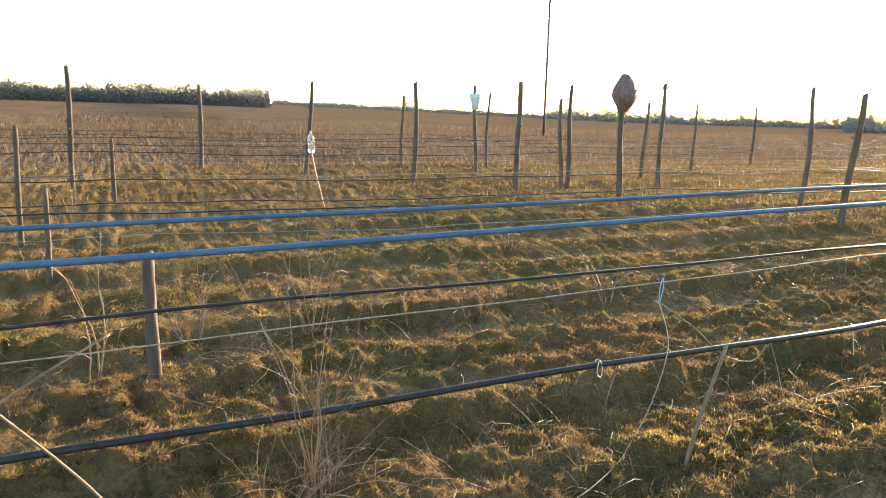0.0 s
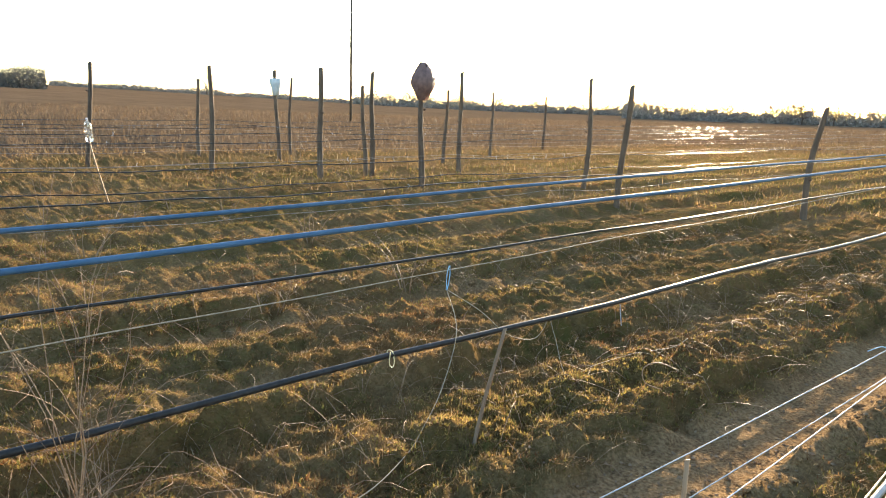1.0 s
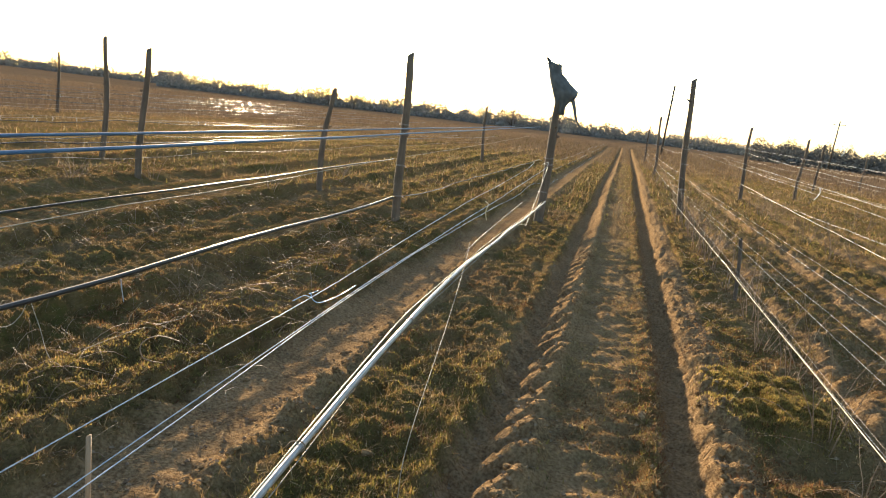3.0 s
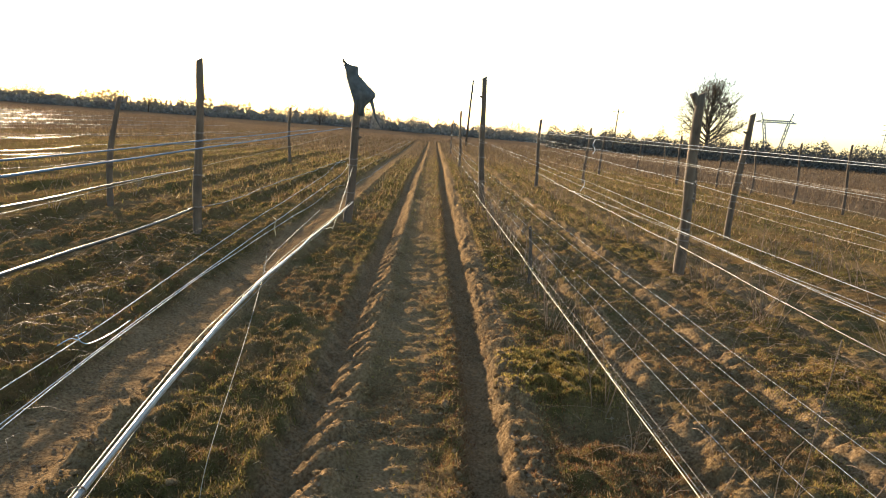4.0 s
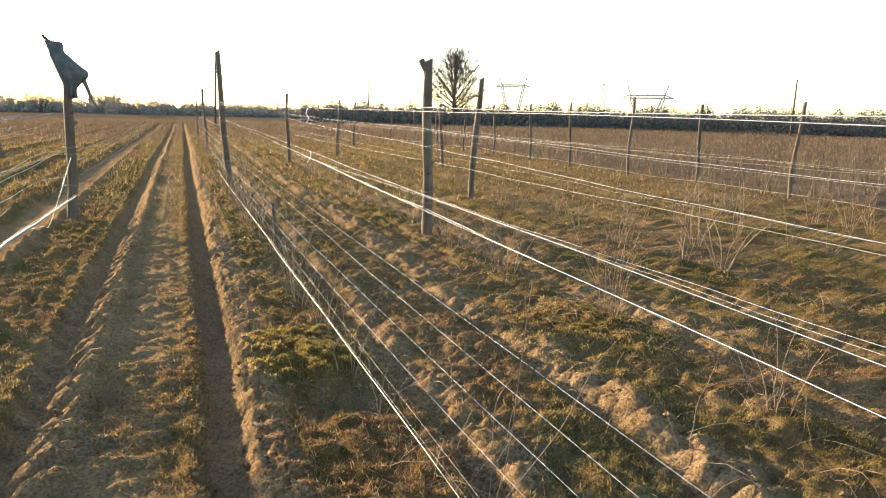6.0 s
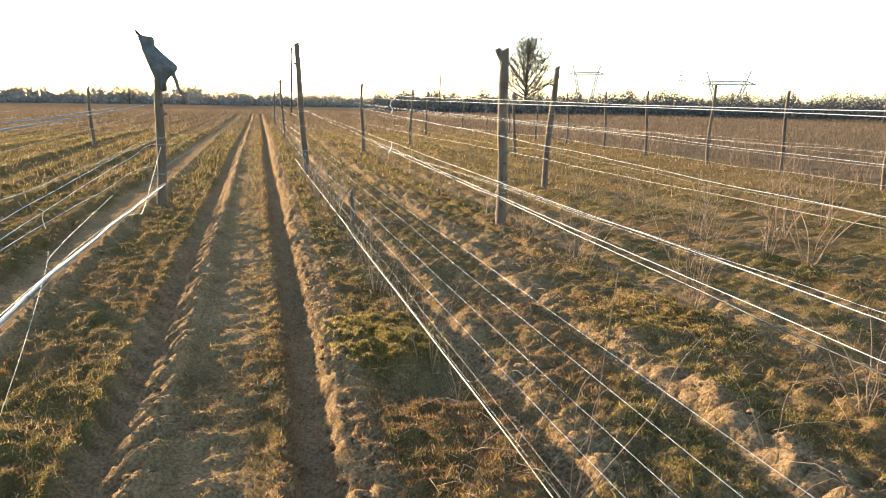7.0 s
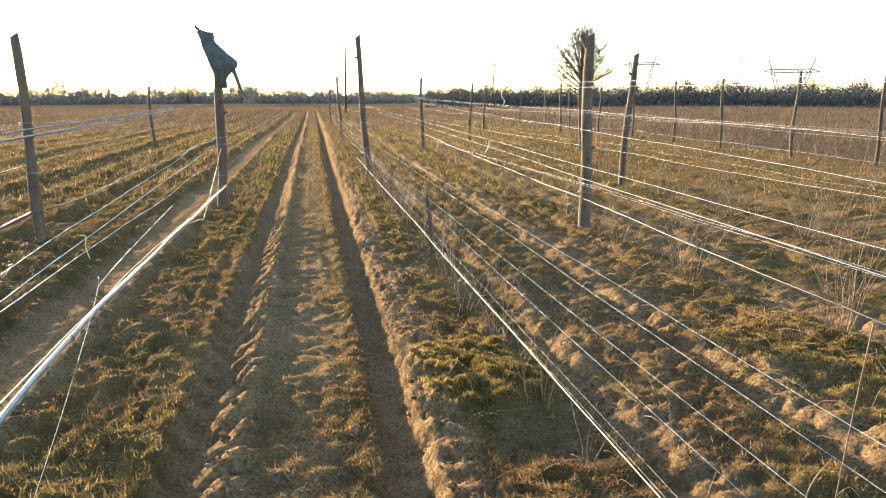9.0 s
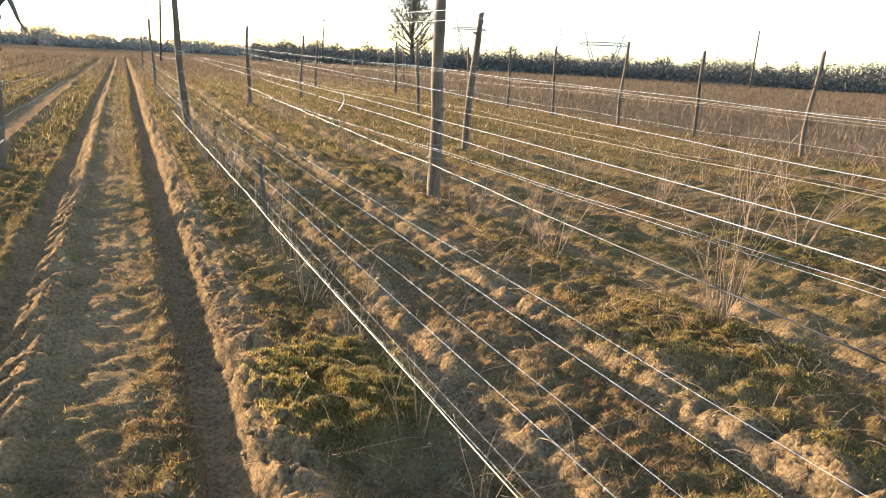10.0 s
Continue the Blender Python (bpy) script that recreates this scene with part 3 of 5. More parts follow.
line("wire", "blue plastic twine stretched near eye height", "wire", M_BLUE, 0.0048, -1.238, 1.342, -2.5, 12, (), 0.004, 0.002, 11, 8, 0.0144, -0.0148, "blue twines")
# the next row towards the sun
line("drip_hose", "thick black irrigation hose hung low along the row", "hose", M_HOSE, 0.0165, -3.0, 0.315, -6, 9.6, (2.2, 5.5, 9.6), 0.02, 0.006, 6, 8, 0.004)
line("drip_hose", "black irrigation hose low along the row", "hose", M_HOSE, 0.007, -2.95, 0.34, 9.7, 26, (15, 22), 0.03, 0.012, 7, 8)
line("wire", "thin grey string stretched along the row", "wire", M_STRING, 0.0028, -2.99, 0.68, -6, 24, (9.7,), 0.015, 0.006, 8, 6, 0.0199, -0.006)
line("drip_hose", "thin black hose stretched along the row", "hose", M_HOSE, 0.0075, -3.04, 0.78, -6, 9.7, (0.2,), 0.015, 0.006, 9, 6, 0.0085, -0.0046)
# further rows
k = 20
for x, zs in ((-7.2, (0.62, 0.40)), (-9.3, (0.72, 0.78, 0.45)), (-11.25, (0.93, 0.6)), (-13.4, (0.95, 0.65)), (-15.5, (0.98, 0.6)), (-17.6, (0.95, 0.7)), (-19.7, (1.0, 0.75))):
    for i, z in enumerate(zs):
        k += 1
        hose = i % 2 == 0
        line("drip_hose" if hose else "wire", "black hose stretched along a far row" if hose else "grey wire stretched along a far row",
             "hose" if hose else "wire", M_HOSE if hose else M_WIRE, 0.008 if hose else 0.003, x, z, -14, 40, (0, 8, 12, 20, 30), 0.05, 0.015, k, 5)
# the row on the other side of the track
stopsB = (7.7, 15.5)
EYE, LOW = "white plastic trellis wire at eye height", "thin grey wire low along the row"
for i, (x, drift, z, rise, r, m, lab) in enumerate([
        (1.044, -0.0300, 1.622, 0.0094, 0.0010, M_TWINE, EYE),
        (1.082, -0.0260, 1.614, 0.0078, 0.0010, M_TWINE, EYE),
        (1.143, -0.0063, 1.317, 0.0098, 0.0012, M_TWINE, WHITE),
        (1.009, 0.0200, 1.310, 0.0028, 0.0012, M_TWINE, WHITE),
        (1.267, 0.0, 0.915, -0.0080, 0.0009, M_TWINE, WHITE),
        (1.141, -0.0033, 0.901, -0.0029, 0.0009, M_TWINE, WHITE),
        (1.165, -0.0083, 0.775, -0.0077, 0.0009, M_TWINE, WHITE),
        (1.082, -0.0150, 0.728, 0.0020, 0.0009, M_TWINE, WHITE),
        (1.198, -0.0019, 0.393, -0.0029, 0.0014, M_WIRE, LOW),
        (1.118, -0.0100, 0.449, -0.0020, 0.0030, M_BEIGE, "pale yellow twine low along the row"),
        (1.132, -0.0110, 0.455, -0.0020, 0.0009, M_TWINE, "white string beside the yellow twine")]):
    line("wire", lab, "wire", m, r * 0.52, x, z, -2.5, 15.5, stopsB, 0.006, 0.003, 60 + i, 6, rise, drift)
    if z < 1.5 and i % 2:
        line("wire", WHITE, "wire", M_TWINE, 0.0014, 1.15, z, 15.5, 46, (30,), 0.06, 0.008, 70 + i)
stopsC = (9.3, 22.5, 38)
for i, (x, drift, z, rise, r, m) in enumerate([
        (3.298, -0.0100, 1.345, 0.0110, 0.0014, M_TWINE), (3.30, -0.010, 1.328, 0.0110, 0.0011, M_WIRE), (3.286, -0.006, 1.067, 0.0175, 0.0019, M_TWINE),
        (3.393, 0.0, 1.05, -0.004, 0.0024, M_WIRE), (2.90, 0.03, 0.80, -0.02, 0.0015, M_TWINE), (2.88, 0.03, 0.77, -0.018, 0.0013, M_TWINE), (3.335, 0.0, 0.27, 0.012, 0.0060, M_HOSE)]):
    line("wire" if m is not M_HOSE else "drip_hose", WHITE if m is M_TWINE else "dull wire stretched along the row" if m is M_WIRE else "dusty black drip hose low along the row",
         "wire" if m is not M_HOSE else "hose", m, r * (0.75 if m is not M_HOSE else 1), x, z, -2.5, 22.5, stopsC, 0.02, 0.006, 80 + i, 6, rise, drift)
for i, (x, z) in enumerate([(5.6, 1.30), (5.6, 1.02), (5.62, 0.74), (7.8, 1.1), (10.0, 1.0)]):
    line("wire", "grey wire stretched along a further row", "wire", M_WIRE, 0.0017, x, z, -3, 44, (13.0, 26, 33), 0.06, 0.014, 90 + i, 5)


# ---------------------------------------------------------------- what hangs on the posts
def sack(name, rings, mat, at, label, sides=16, fold=0.02, seed=0, cap=True):
    rr = random.Random(seed)
    v, f = ring_loft(rings, sides, cap)
    out = []
    for i, p in enumerate(v):
        s = i % sides
        d = fold * math.sin(s * 2.4 + seed + p[2] * 9) + rr.uniform(-0.4, 0.4) * fold
        out.append((p[0] * (1 + d), p[1] + d * 0.6, p[2] + rr.uniform(-0.3, 0.3) * fold))
    ob = new(name, mesh_from(name, out, f, mat))
    ob.location = at
    return tagged(ob, label, "sack")


SIDES = ((-0.12, -0.075, 0.07), (0.0, -0.08, 0.068), (0.08, -0.115, 0.12), (0.15, -0.14, 0.20), (0.20, -0.155, 0.232), (0.25, -0.17, 0.225), (0.38, -0.22, 0.085), (0.51, -0.262, -0.055), (0.55, -0.27, -0.065), (0.63, -0.295, -0.07), (0.648, -0.30, -0.10), (0.665, -0.305, -0.235), (0.70, -0.316, -0.285), (0.74, -0.328, -0.318))
flag = sack("sack", [(z, (a + b) / 2, 0, (b - a) / 2, 0.03 + 0.28 * (b - a)) for z, a, b in SIDES], M_SACK, (-1.14, 12.0, 1.86), "dark torn plastic sack draped over a leaning post", 22, 0.05, 3)
v, f = tube([(0.15, 0, 0.19), (0.18, -0.02, 0.10), (0.215, -0.03, 0.0), (0.24, -0.01, -0.10), (0.28, 0.0, -0.19), (0.35, 0.02, -0.29)], [0.030, 0.034, 0.030, 0.024, 0.014, 0.008], 6)
part("ribbon", mesh_from("ribbon", v, f, M_SACK), flag, "torn dark strip hanging down")
sack("sack", [(-0.02, 0.0, 0, 0.075, 0.075), (0.06, 0.0, 0, 0.12, 0.12), (0.18, 0.0, 0, 0.21, 0.19), (0.30, 0.0, 0, 0.255, 0.22), (0.40, 0.0, 0, 0.24, 0.21), (0.55, 0.0, 0, 0.15, 0.14), (0.66, 0.0, 0, 0.085, 0.08), (0.68, 0.0, 0, 0.03, 0.03)],
     M_BROWNSACK, (-11.2, 8.9, 1.70), "brown sack pulled over the top of a post", 18, 0.05, 5)
sack("sack", [(-0.30, 0.0, 0, 0.085, 0.085), (-0.15, 0.0, 0, 0.11, 0.11), (0.0, 0.0, 0, 0.145, 0.145), (0.12, 0.0, 0, 0.155, 0.155), (0.125, 0.0, 0, 0.14, 0.14)],
     M_PALE, (-17.66, 9.1, 2.02), "pale plastic bucket turned over a post", 18, 0.02, 7)


def bottle(x, y, z):
    ob = thing("plastic_bottle", (x, y, z))
    v, f = ring_loft([(-0.16, 0, 0, 0.04, 0.04), (-0.155, 0, 0, 0.05, 0.05), (-0.10, 0, 0, 0.054, 0.054), (-0.05, 0, 0, 0.049, 0.049), (0.0, 0, 0, 0.054, 0.054), (0.07, 0, 0, 0.052, 0.052), (0.12, 0, 0, 0.030, 0.030), (0.145, 0, 0, 0.015, 0.015), (0.16, 0, 0, 0.014, 0.014)], 18)
    part("body", mesh_from("body", v, f, M_CLEAR), ob)
    v, f = ring_loft([(0.158, 0, 0, 0.017, 0.017), (0.178, 0, 0, 0.017, 0.017), (0.18, 0, 0, 0.014, 0.014)], 12)
    part("cap", mesh_from("cap", v, f, M_TWINE), ob, "white screw cap")
    return tagged(ob, "clear plastic bottle stuck on a dry cane", "bottle")


bottle(-11.3, 2.93, 1.07).rotation_euler = (0.12, 0.2, 0)


# ---------------------------------------------------------------- strings, loops and rags on the wires
def cord(name, points, r, mat, label, category="string", sides=5, steps=6):
    pts = [Vector(p) for p in points]
    out = []
    for i in range(len(pts) - 1):
        p0, p1, p2, p3 = pts[max(i - 1, 0)], pts[i], pts[i + 1], pts[min(i + 2, len(pts) - 1)]
        for s in range(steps):
            t = s / steps
            out.append(0.5 * ((2 * p1) + (p2 - p0) * t + (2 * p0 - 5 * p1 + 4 * p2 - p3) * t * t + (3 * p1 - p0 - 3 * p2 + p3) * t ** 3))
    out.append(pts[-1])
    return tagged(new(name, mesh_from(name, *tube(out, r, sides), mat)), label, category, "loose strings")


cord("string", [(-3.0, 2.612, 0.740), (-3.005, 2.603, 0.69), (-3.01, 2.607, 0.63), (-3.015, 2.612, 0.605), (-3.01, 2.618, 0.63), (-3.005, 2.624, 0.69), (-3.0, 2.617, 0.740)], 0.0022, M_BLUETWINE, "blue twine loop knotted to a grey string")
cord("string", [(-3.015, 2.612, 0.61), (-2.93, 2.62, 0.40), (-2.80, 2.42, 0.17), (-2.68, 2.2, 0.05), (-2.56, 2.03, 0.04), (-2.42, 1.75, 0.03), (-2.35, 1.5, 0.03)], 0.0024, M_STRING, "pale string hanging slack to the ground")
cord("string", [(-3.015, 2.612, 0.61), (-3.0, 2.86, 0.45), (-2.98, 3.05, 0.29), (-2.97, 3.25, 0.22), (-2.98, 3.36, 0.25), (-3.0, 3.43, 0.32)], 0.0024, M_STRING, "pale string looped from a wire to the hose")
cord("string", [(-3.0, 3.44, 0.33), (-2.92, 3.42, 0.2), (-2.79, 3.39, 0.02), (-2.75, 3.6, 0.05), (-2.72, 3.95, 0.06), (-2.66, 4.3, 0.05), (-2.64, 4.45, 0.09)], 0.0020, M_STRING, "pale string trailing from the hose over the grass")
cord("string", [(-2.98, 2.225, 0.345), (-2.975, 2.215, 0.29), (-2.975, 2.235, 0.265), (-2.98, 2.25, 0.29), (-2.99, 2.245, 0.34), (-3.015, 2.235, 0.345), (-3.02, 2.23, 0.31)], 0.0028, M_BEIGE, "pale string loop tied round the hose")
cord("string", [(-2.97, 4.12, 0.30), (-2.96, 4.12, 0.24), (-2.96, 4.14, 0.15)], 0.003, M_TWINE, "short white string end tied to the hose")
cord("string", [(-2.30, 3.62, 0.04), (-2.33, 3.5, 0.10), (-2.36, 3.52, 0.17), (-2.33, 3.62, 0.19), (-2.25, 3.7, 0.15)], 0.003, M_CANE, "curled dry tendril lying in the grass", "tendril")
cord("string", [(-0.75, 1.985, 1.060), (-0.745, 2.03, 1.035), (-0.73, 2.12, 1.035), (-0.72, 2.22, 1.045)], 0.0009, M_BLUETWINE, "blue twine knotted between two wires")
cord("string", [(-0.775, 1.94, 1.055), (-0.757, 1.965, 1.066), (-0.748, 1.99, 1.056), (-0.757, 2.0, 1.064), (-0.748, 1.975, 1.070), (-0.740, 2.01, 1.072)], 0.0009, M_BLUETWINE, "frayed blue twine knot on a wire")
cord("string", [(-0.60, 3.42, 1.19), (-0.595, 3.46, 1.175), (-0.605, 3.48, 1.14), (-0.60, 3.49, 1.10)], 0.0018, M_BEIGE, "dry tendril end caught on a wire", "tendril")
cord("string", [(-0.835, 4.36, 0.83), (-0.80, 4.15, 0.77), (-0.70, 3.4, 0.63), (-0.60, 2.55, 0.47), (-0.585, 2.42, 0.30), (-0.58, 2.36, 0.04), (-0.57, 2.2, 0.03)], 0.0013, M_STRING, "pale string hanging from the drip hose to the ground")
cord("string", [(-0.91, 6.9, 0.62), (-1.0, 8.2, 0.45), (-1.08, 9.2, 0.38), (-1.2, 11.9, 0.9)], 0.003, M_BEIGE, "pale string tied from the hose to a post")
cord("string", [(-0.84, 4.46, 0.70), (-0.835, 4.40, 0.80), (-0.70, 5.4, 0.99)], 0.0022, M_STRING, "pale string tied up to a wire")
for y in (1.97, 3.1, 3.9, 5.2, 6.9):
    x, z = [float(np.interp(y, [q[1] for q in HOSE], [q[a] for q in HOSE])) for a in (0, 2)]
    cord("string", [(x - 0.02, y, z + 0.006), (x, y + 0.004, z - 0.013), (x + 0.012, y + 0.008, z + 0.002), (x, y + 0.012, z + 0.013), (x - 0.03, y + 0.016, z + 0.004), (x - 0.045, y + 0.02, z - 0.015)], 0.0022, M_TWIG, "twist of wire round the drip hose", "tie")
cord("string", [(1.13, 5.18, 1.36), (1.14, 5.2, 1.325), (1.12, 5.22, 1.28)], 0.0022, M_TWINE, "white twine knot on two wires")
cord("string", [(0.97, 4.25, 1.64), (0.96, 4.26, 1.61), (0.97, 4.24, 1.585), (0.955, 4.22, 1.56)], 0.0018, M_TWINE, "white twine end hanging from a wire")
cord("string", [(1.06, 0.74, 1.31), (1.03, 0.71, 1.30), (1.0, 0.70, 1.315), (1.03, 0.68, 1.29), (1.05, 0.66, 1.28)], 0.0015, M_BLUETWINE, "blue twine knot on a trellis wire")


# ---------------------------------------------------------------- bramble canes
def cane_points(rr, start, lean, length, droop, n=8):
    p, out = Vector(start), [Vector(start)]
    d = Vector((lean[0], lean[1], 1)).normalized()
    for i in range(n):
        d = (d + Vector((rr.uniform(-0.19, 0.19), rr.uniform(-0.19, 0.19), -droop * (i / n))) + Vector((lean[0], lean[1], 0)) * 0.10).normalized()
        p = p + d * (length / n)
        out.append(p.copy())
    return out


def bramble(x, y, canes, h, seed, spread=0.35, r=0.006, label="leafless bramble bush of thin dry canes", mat=None, droop=0.15):
    rr, r = random.Random(seed), r * 0.72
    base = thing("bramble_bush", (x, y, ground_z(x, y)))
    for i in range(canes):
        a = rr.uniform(0, 6.28)
        s = rr.uniform(0.2, 1.0) * spread
        length = h * rr.uniform(0.55, 1.1)
        pts = cane_points(rr, (0.05 * math.cos(a), 0.05 * math.sin(a), -0.03), (s * math.cos(a), s * math.sin(a)), length, droop * rr.uniform(0, 2.0))
        n = len(pts)
        rad = [r * rr.uniform(0.7, 1.1) * (1 - 0.75 * j / (n - 1)) for j in range(n)]
        pieces = [tube(pts, rad, 5)]
        for j in range(2, n - 1):
            if rr.random() < 0.6:
                b = rr.uniform(0, 6.28)
                tw = cane_points(rr, pts[j], (0.9 * math.cos(b), 0.9 * math.sin(b)), rr.uniform(0.08, 0.30) * min(1, h), 0.5, 4)
                pieces.append(tube(tw, [rad[j] * 0.6, rad[j] * 0.5, rad[j] * 0.4, rad[j] * 0.3, rad[j] * 0.2], 4))
        part("cane", mesh_from("cane", *joined(pieces), mat or M_CANE), base)
    return tagged(base, label, "bush", "bramble bushes")


bramble(-2.92, 0.72, 6, 1.42, 1, 0.05, 0.0046, "tall clump of bare upright canes beside the hose", None, 0.03)
bramble(-2.90, 0.80, 14, 0.6, 31, 0.22, 0.0026, "tangle of fine grey twigs round the upright canes", M_TWIG, 0.1)
bramble(-3.42, 0.95, 7, 0.85, 2, 0.45, 0.0045)
bramble(-2.75, 0.55, 8, 0.6, 3, 1.0, 0.0036, "low tangle of dry arching canes on the turf")
bramble(-4.75, -0.1, 3, 1.3, 4, 0.3, 0.008)
bramble(-5.0, 1.3, 6, 0.75, 5, 0.5, 0.006)
bramble(-5.05, 2.6, 5, 0.7, 6, 0.4, 0.006)
bramble(-5.1, 0.5, 14, 0.6, 7, 0.7, 0.006, mat=M_TWIG)
bramble(-3.0, 4.9, 3, 0.5, 8, 0.5, 0.004)
bramble(3.42, 4.95, 20, 1.15, 9, 0.30, 0.0045, "large bare bramble bush with pale arching canes")
bramble(3.30, 3.1, 6, 0.85, 10, 0.35, 0.006)
bramble(2.6, 2.95, 2, 0.75, 11, 0.35, 0.005)
bramble(6.5, 7.7, 10, 1.1, 12, 0.5, 0.008)
bramble(5.7, 6.3, 9, 1.0, 13, 0.5, 0.008)
bramble(7.8, 8.4, 9, 1.1, 14, 0.5, 0.008)
bramble(1.22, 3.85, 4, 0.42, 15, 0.35, 0.004, "small bush of thin twigs under the wires")
bramble(1.20, 4.35, 5, 0.85, 16, 0.22, 0.0045, "upright thin canes woven through the wires")
bramble(1.22, 5.3, 6, 0.8, 17, 0.3, 0.0045, "upright thin canes woven through the wires")
bramble(1.25, 7.0, 6, 0.85, 18, 0.25, 0.005, "upright thin canes woven through the wires")
for i, (x, y, h) in enumerate(((1.20, 6.1, 0.75), (1.24, 8.3, 0.95), (1.17, 9.4, 0.8), (1.22, 10.6, 1.0), (1.18, 12.2, 0.9), (1.16, 13.6, 1.0))):
    bramble(x, y, 7, h, 500 + i, 0.28, 0.0055, "upright thin canes woven through the wires", M_TWIG if i % 2 else M_CANE)
bramble(3.35, 6.9, 5, 0.7, 21, 0.4, 0.005)
bramble(3.35, 8.2, 6, 0.9, 22, 0.3, 0.005)
rr = random.Random(77)
for i in range(34):
    row = rr.choice([1.2, 1.2, 3.35, 3.35, 5.6, 5.6, 7.8, 10.0])
    y = rr.uniform(9.5, 26)
    bramble(row + rr.uniform(-0.15, 0.15), y, rr.randint(4, 7), rr.uniform(0.6, 1.1), 200 + i, 0.35, 0.007, mat=rr.choice([M_CANE, M_TWIG]))
for i in range(26):
    row = rr.choice([3.35, 5.6, 5.6, 7.8, 7.8, 10.0])
    bramble(row + rr.uniform(-0.2, 0.2), rr.uniform(5.2, 12), rr.randint(5, 8), rr.uniform(0.7, 1.15), 400 + i, 0.5, 0.0055, mat=rr.choice([M_CANE, M_CANE, M_TWIG]))
for i in range(34):
    row = rr.choice([-5.05, -7.2, -7.2, -9.3, -9.3, -11.25, -13.4, -15.5])
    y = rr.uniform(-3.5, 14)
    bramble(row + rr.uniform(-0.2, 0.2), y, rr.randint(3, 6), rr.uniform(0.5, 1.0), 300 + i, 0.45, 0.007, mat=rr.choice([M_CANE, M_TWIG]))
cord("cane", [(-2.2, -0.22, 0.80), (-2.2, -0.02, 0.55), (-2.15, 0.15, 0.3), (-2.1, 0.3, 0.05)], 0.0036, M_CANE, "dry broken cane bent over to the ground", "cane")
cord("cane", [(-2.2, -0.22, 0.80), (-2.22, -0.1, 0.87), (-2.3, 0.05, 0.93)], 0.003, M_CANE, "dry broken cane leaning on another", "cane")
cord("cane", [(-11.3, 2.92, 1.0), (-11.3, 3.0, 0.6), (-11.3, 3.15, 0.0)], 0.012, M_CANE, "dry cane carrying a plastic bottle", "cane")


cord("cane", [(1.371, 2.600, 0.106), (1.410, 2.600, 0.256), (1.444, 2.600, 0.436), (1.477, 2.600, 0.782), (1.503, 2.600, 1.034)], 0.0022, M_CANE, "tall thin dry cane standing among the wires", "cane")
cord("cane", [(1.371, 2.620, 0.093), (1.377, 2.620, 0.337), (1.385, 2.620, 0.561), (1.449, 2.620, 0.658)], 0.0018, M_CANE, "dry cane rising beside another among the wires", "cane")
cord("cane", [(1.425, 2.600, 0.414), (1.447, 2.600, 0.536), (1.491, 2.600, 0.580), (1.528, 2.600, 0.549)], 0.0013, M_CANE, "curled side shoot of a dry cane", "cane")
cord("cane", [(1.419, 2.600, 0.369), (1.460, 2.600, 0.484), (1.517, 2.600, 0.494), (1.572, 2.600, 0.449)], 0.0013, M_CANE, "curled side shoot of a dry cane", "cane")
cord("cane", [(1.380, 2.600, 0.326), (1.446, 2.600, 0.413), (1.533, 2.600, 0.424)], 0.0013, M_CANE, "curled side shoot of a dry cane", "cane")
cord("cane", [(1.373, 2.600, 0.349), (1.324, 2.600, 0.440), (1.283, 2.600, 0.529)], 0.0013, M_CANE, "curled side shoot of a dry cane", "cane")
cord("cane", [(1.167, 2.220, 0.327), (1.240, 2.220, 0.418), (1.410, 2.220, 0.610), (1.478, 2.220, 0.714), (1.536, 2.220, 0.823), (1.619, 2.220, 0.915)], 0.0020, M_CANE, "long dry cane leaning across the wires", "cane")


def cane_litter(n, seed):
    """Broken canes and twigs lying and arching over the turf along the rows."""
    r = random.Random(seed)
    laid = []
    for i in range(n):
        row = r.choice([-2.95, -2.95, -5.05, -5.05, -7.2, -9.3, 1.2, 3.35, 3.35, 5.6])
        x, y = row + r.gauss(0, 0.45), r.uniform(0.2, 10) if row > -4 else r.uniform(-3, 10)
        a, length = r.uniform(0, 6.28), r.uniform(0.10, 0.50)
        if abs(x) > 0.85 or y > 12:
            laid.append((x, y, x + math.cos(a) * length, y + math.sin(a) * length))
    x, y, x2, y2 = np.array(laid).T
    pieces = []
    for px, py, pz, qx, qy, qz in zip(x, y, height(x, y) + 0.01, x2, y2, height(x2, y2)):
        lift = r.uniform(0.005, 0.11)
        p0, p2 = Vector((px, py, pz)), Vector((qx, qy, qz + r.choice([0.0, 0.02, lift])))
        p1 = p0.lerp(p2, 0.5) + Vector((r.uniform(-0.05, 0.05), r.uniform(-0.05, 0.05), lift))
        w = r.uniform(0.0007, 0.0019)
        q = [p0, p0.lerp(p1, 0.5) + Vector((0, 0, lift * 0.22)), p1, p1.lerp(p2, 0.5) + Vector((0, 0, lift * 0.22)), p2]
        pieces.append(tube(q, [w, w, w * 0.9, w * 0.7, w * 0.5], 4))
    return tagged(new("cane_litter", mesh_from("cane_litter", *joined(pieces), M_CANE)), "broken pale canes and twigs over the turf", "twigs", kind="stuff")


cane_litter(2300, 5)


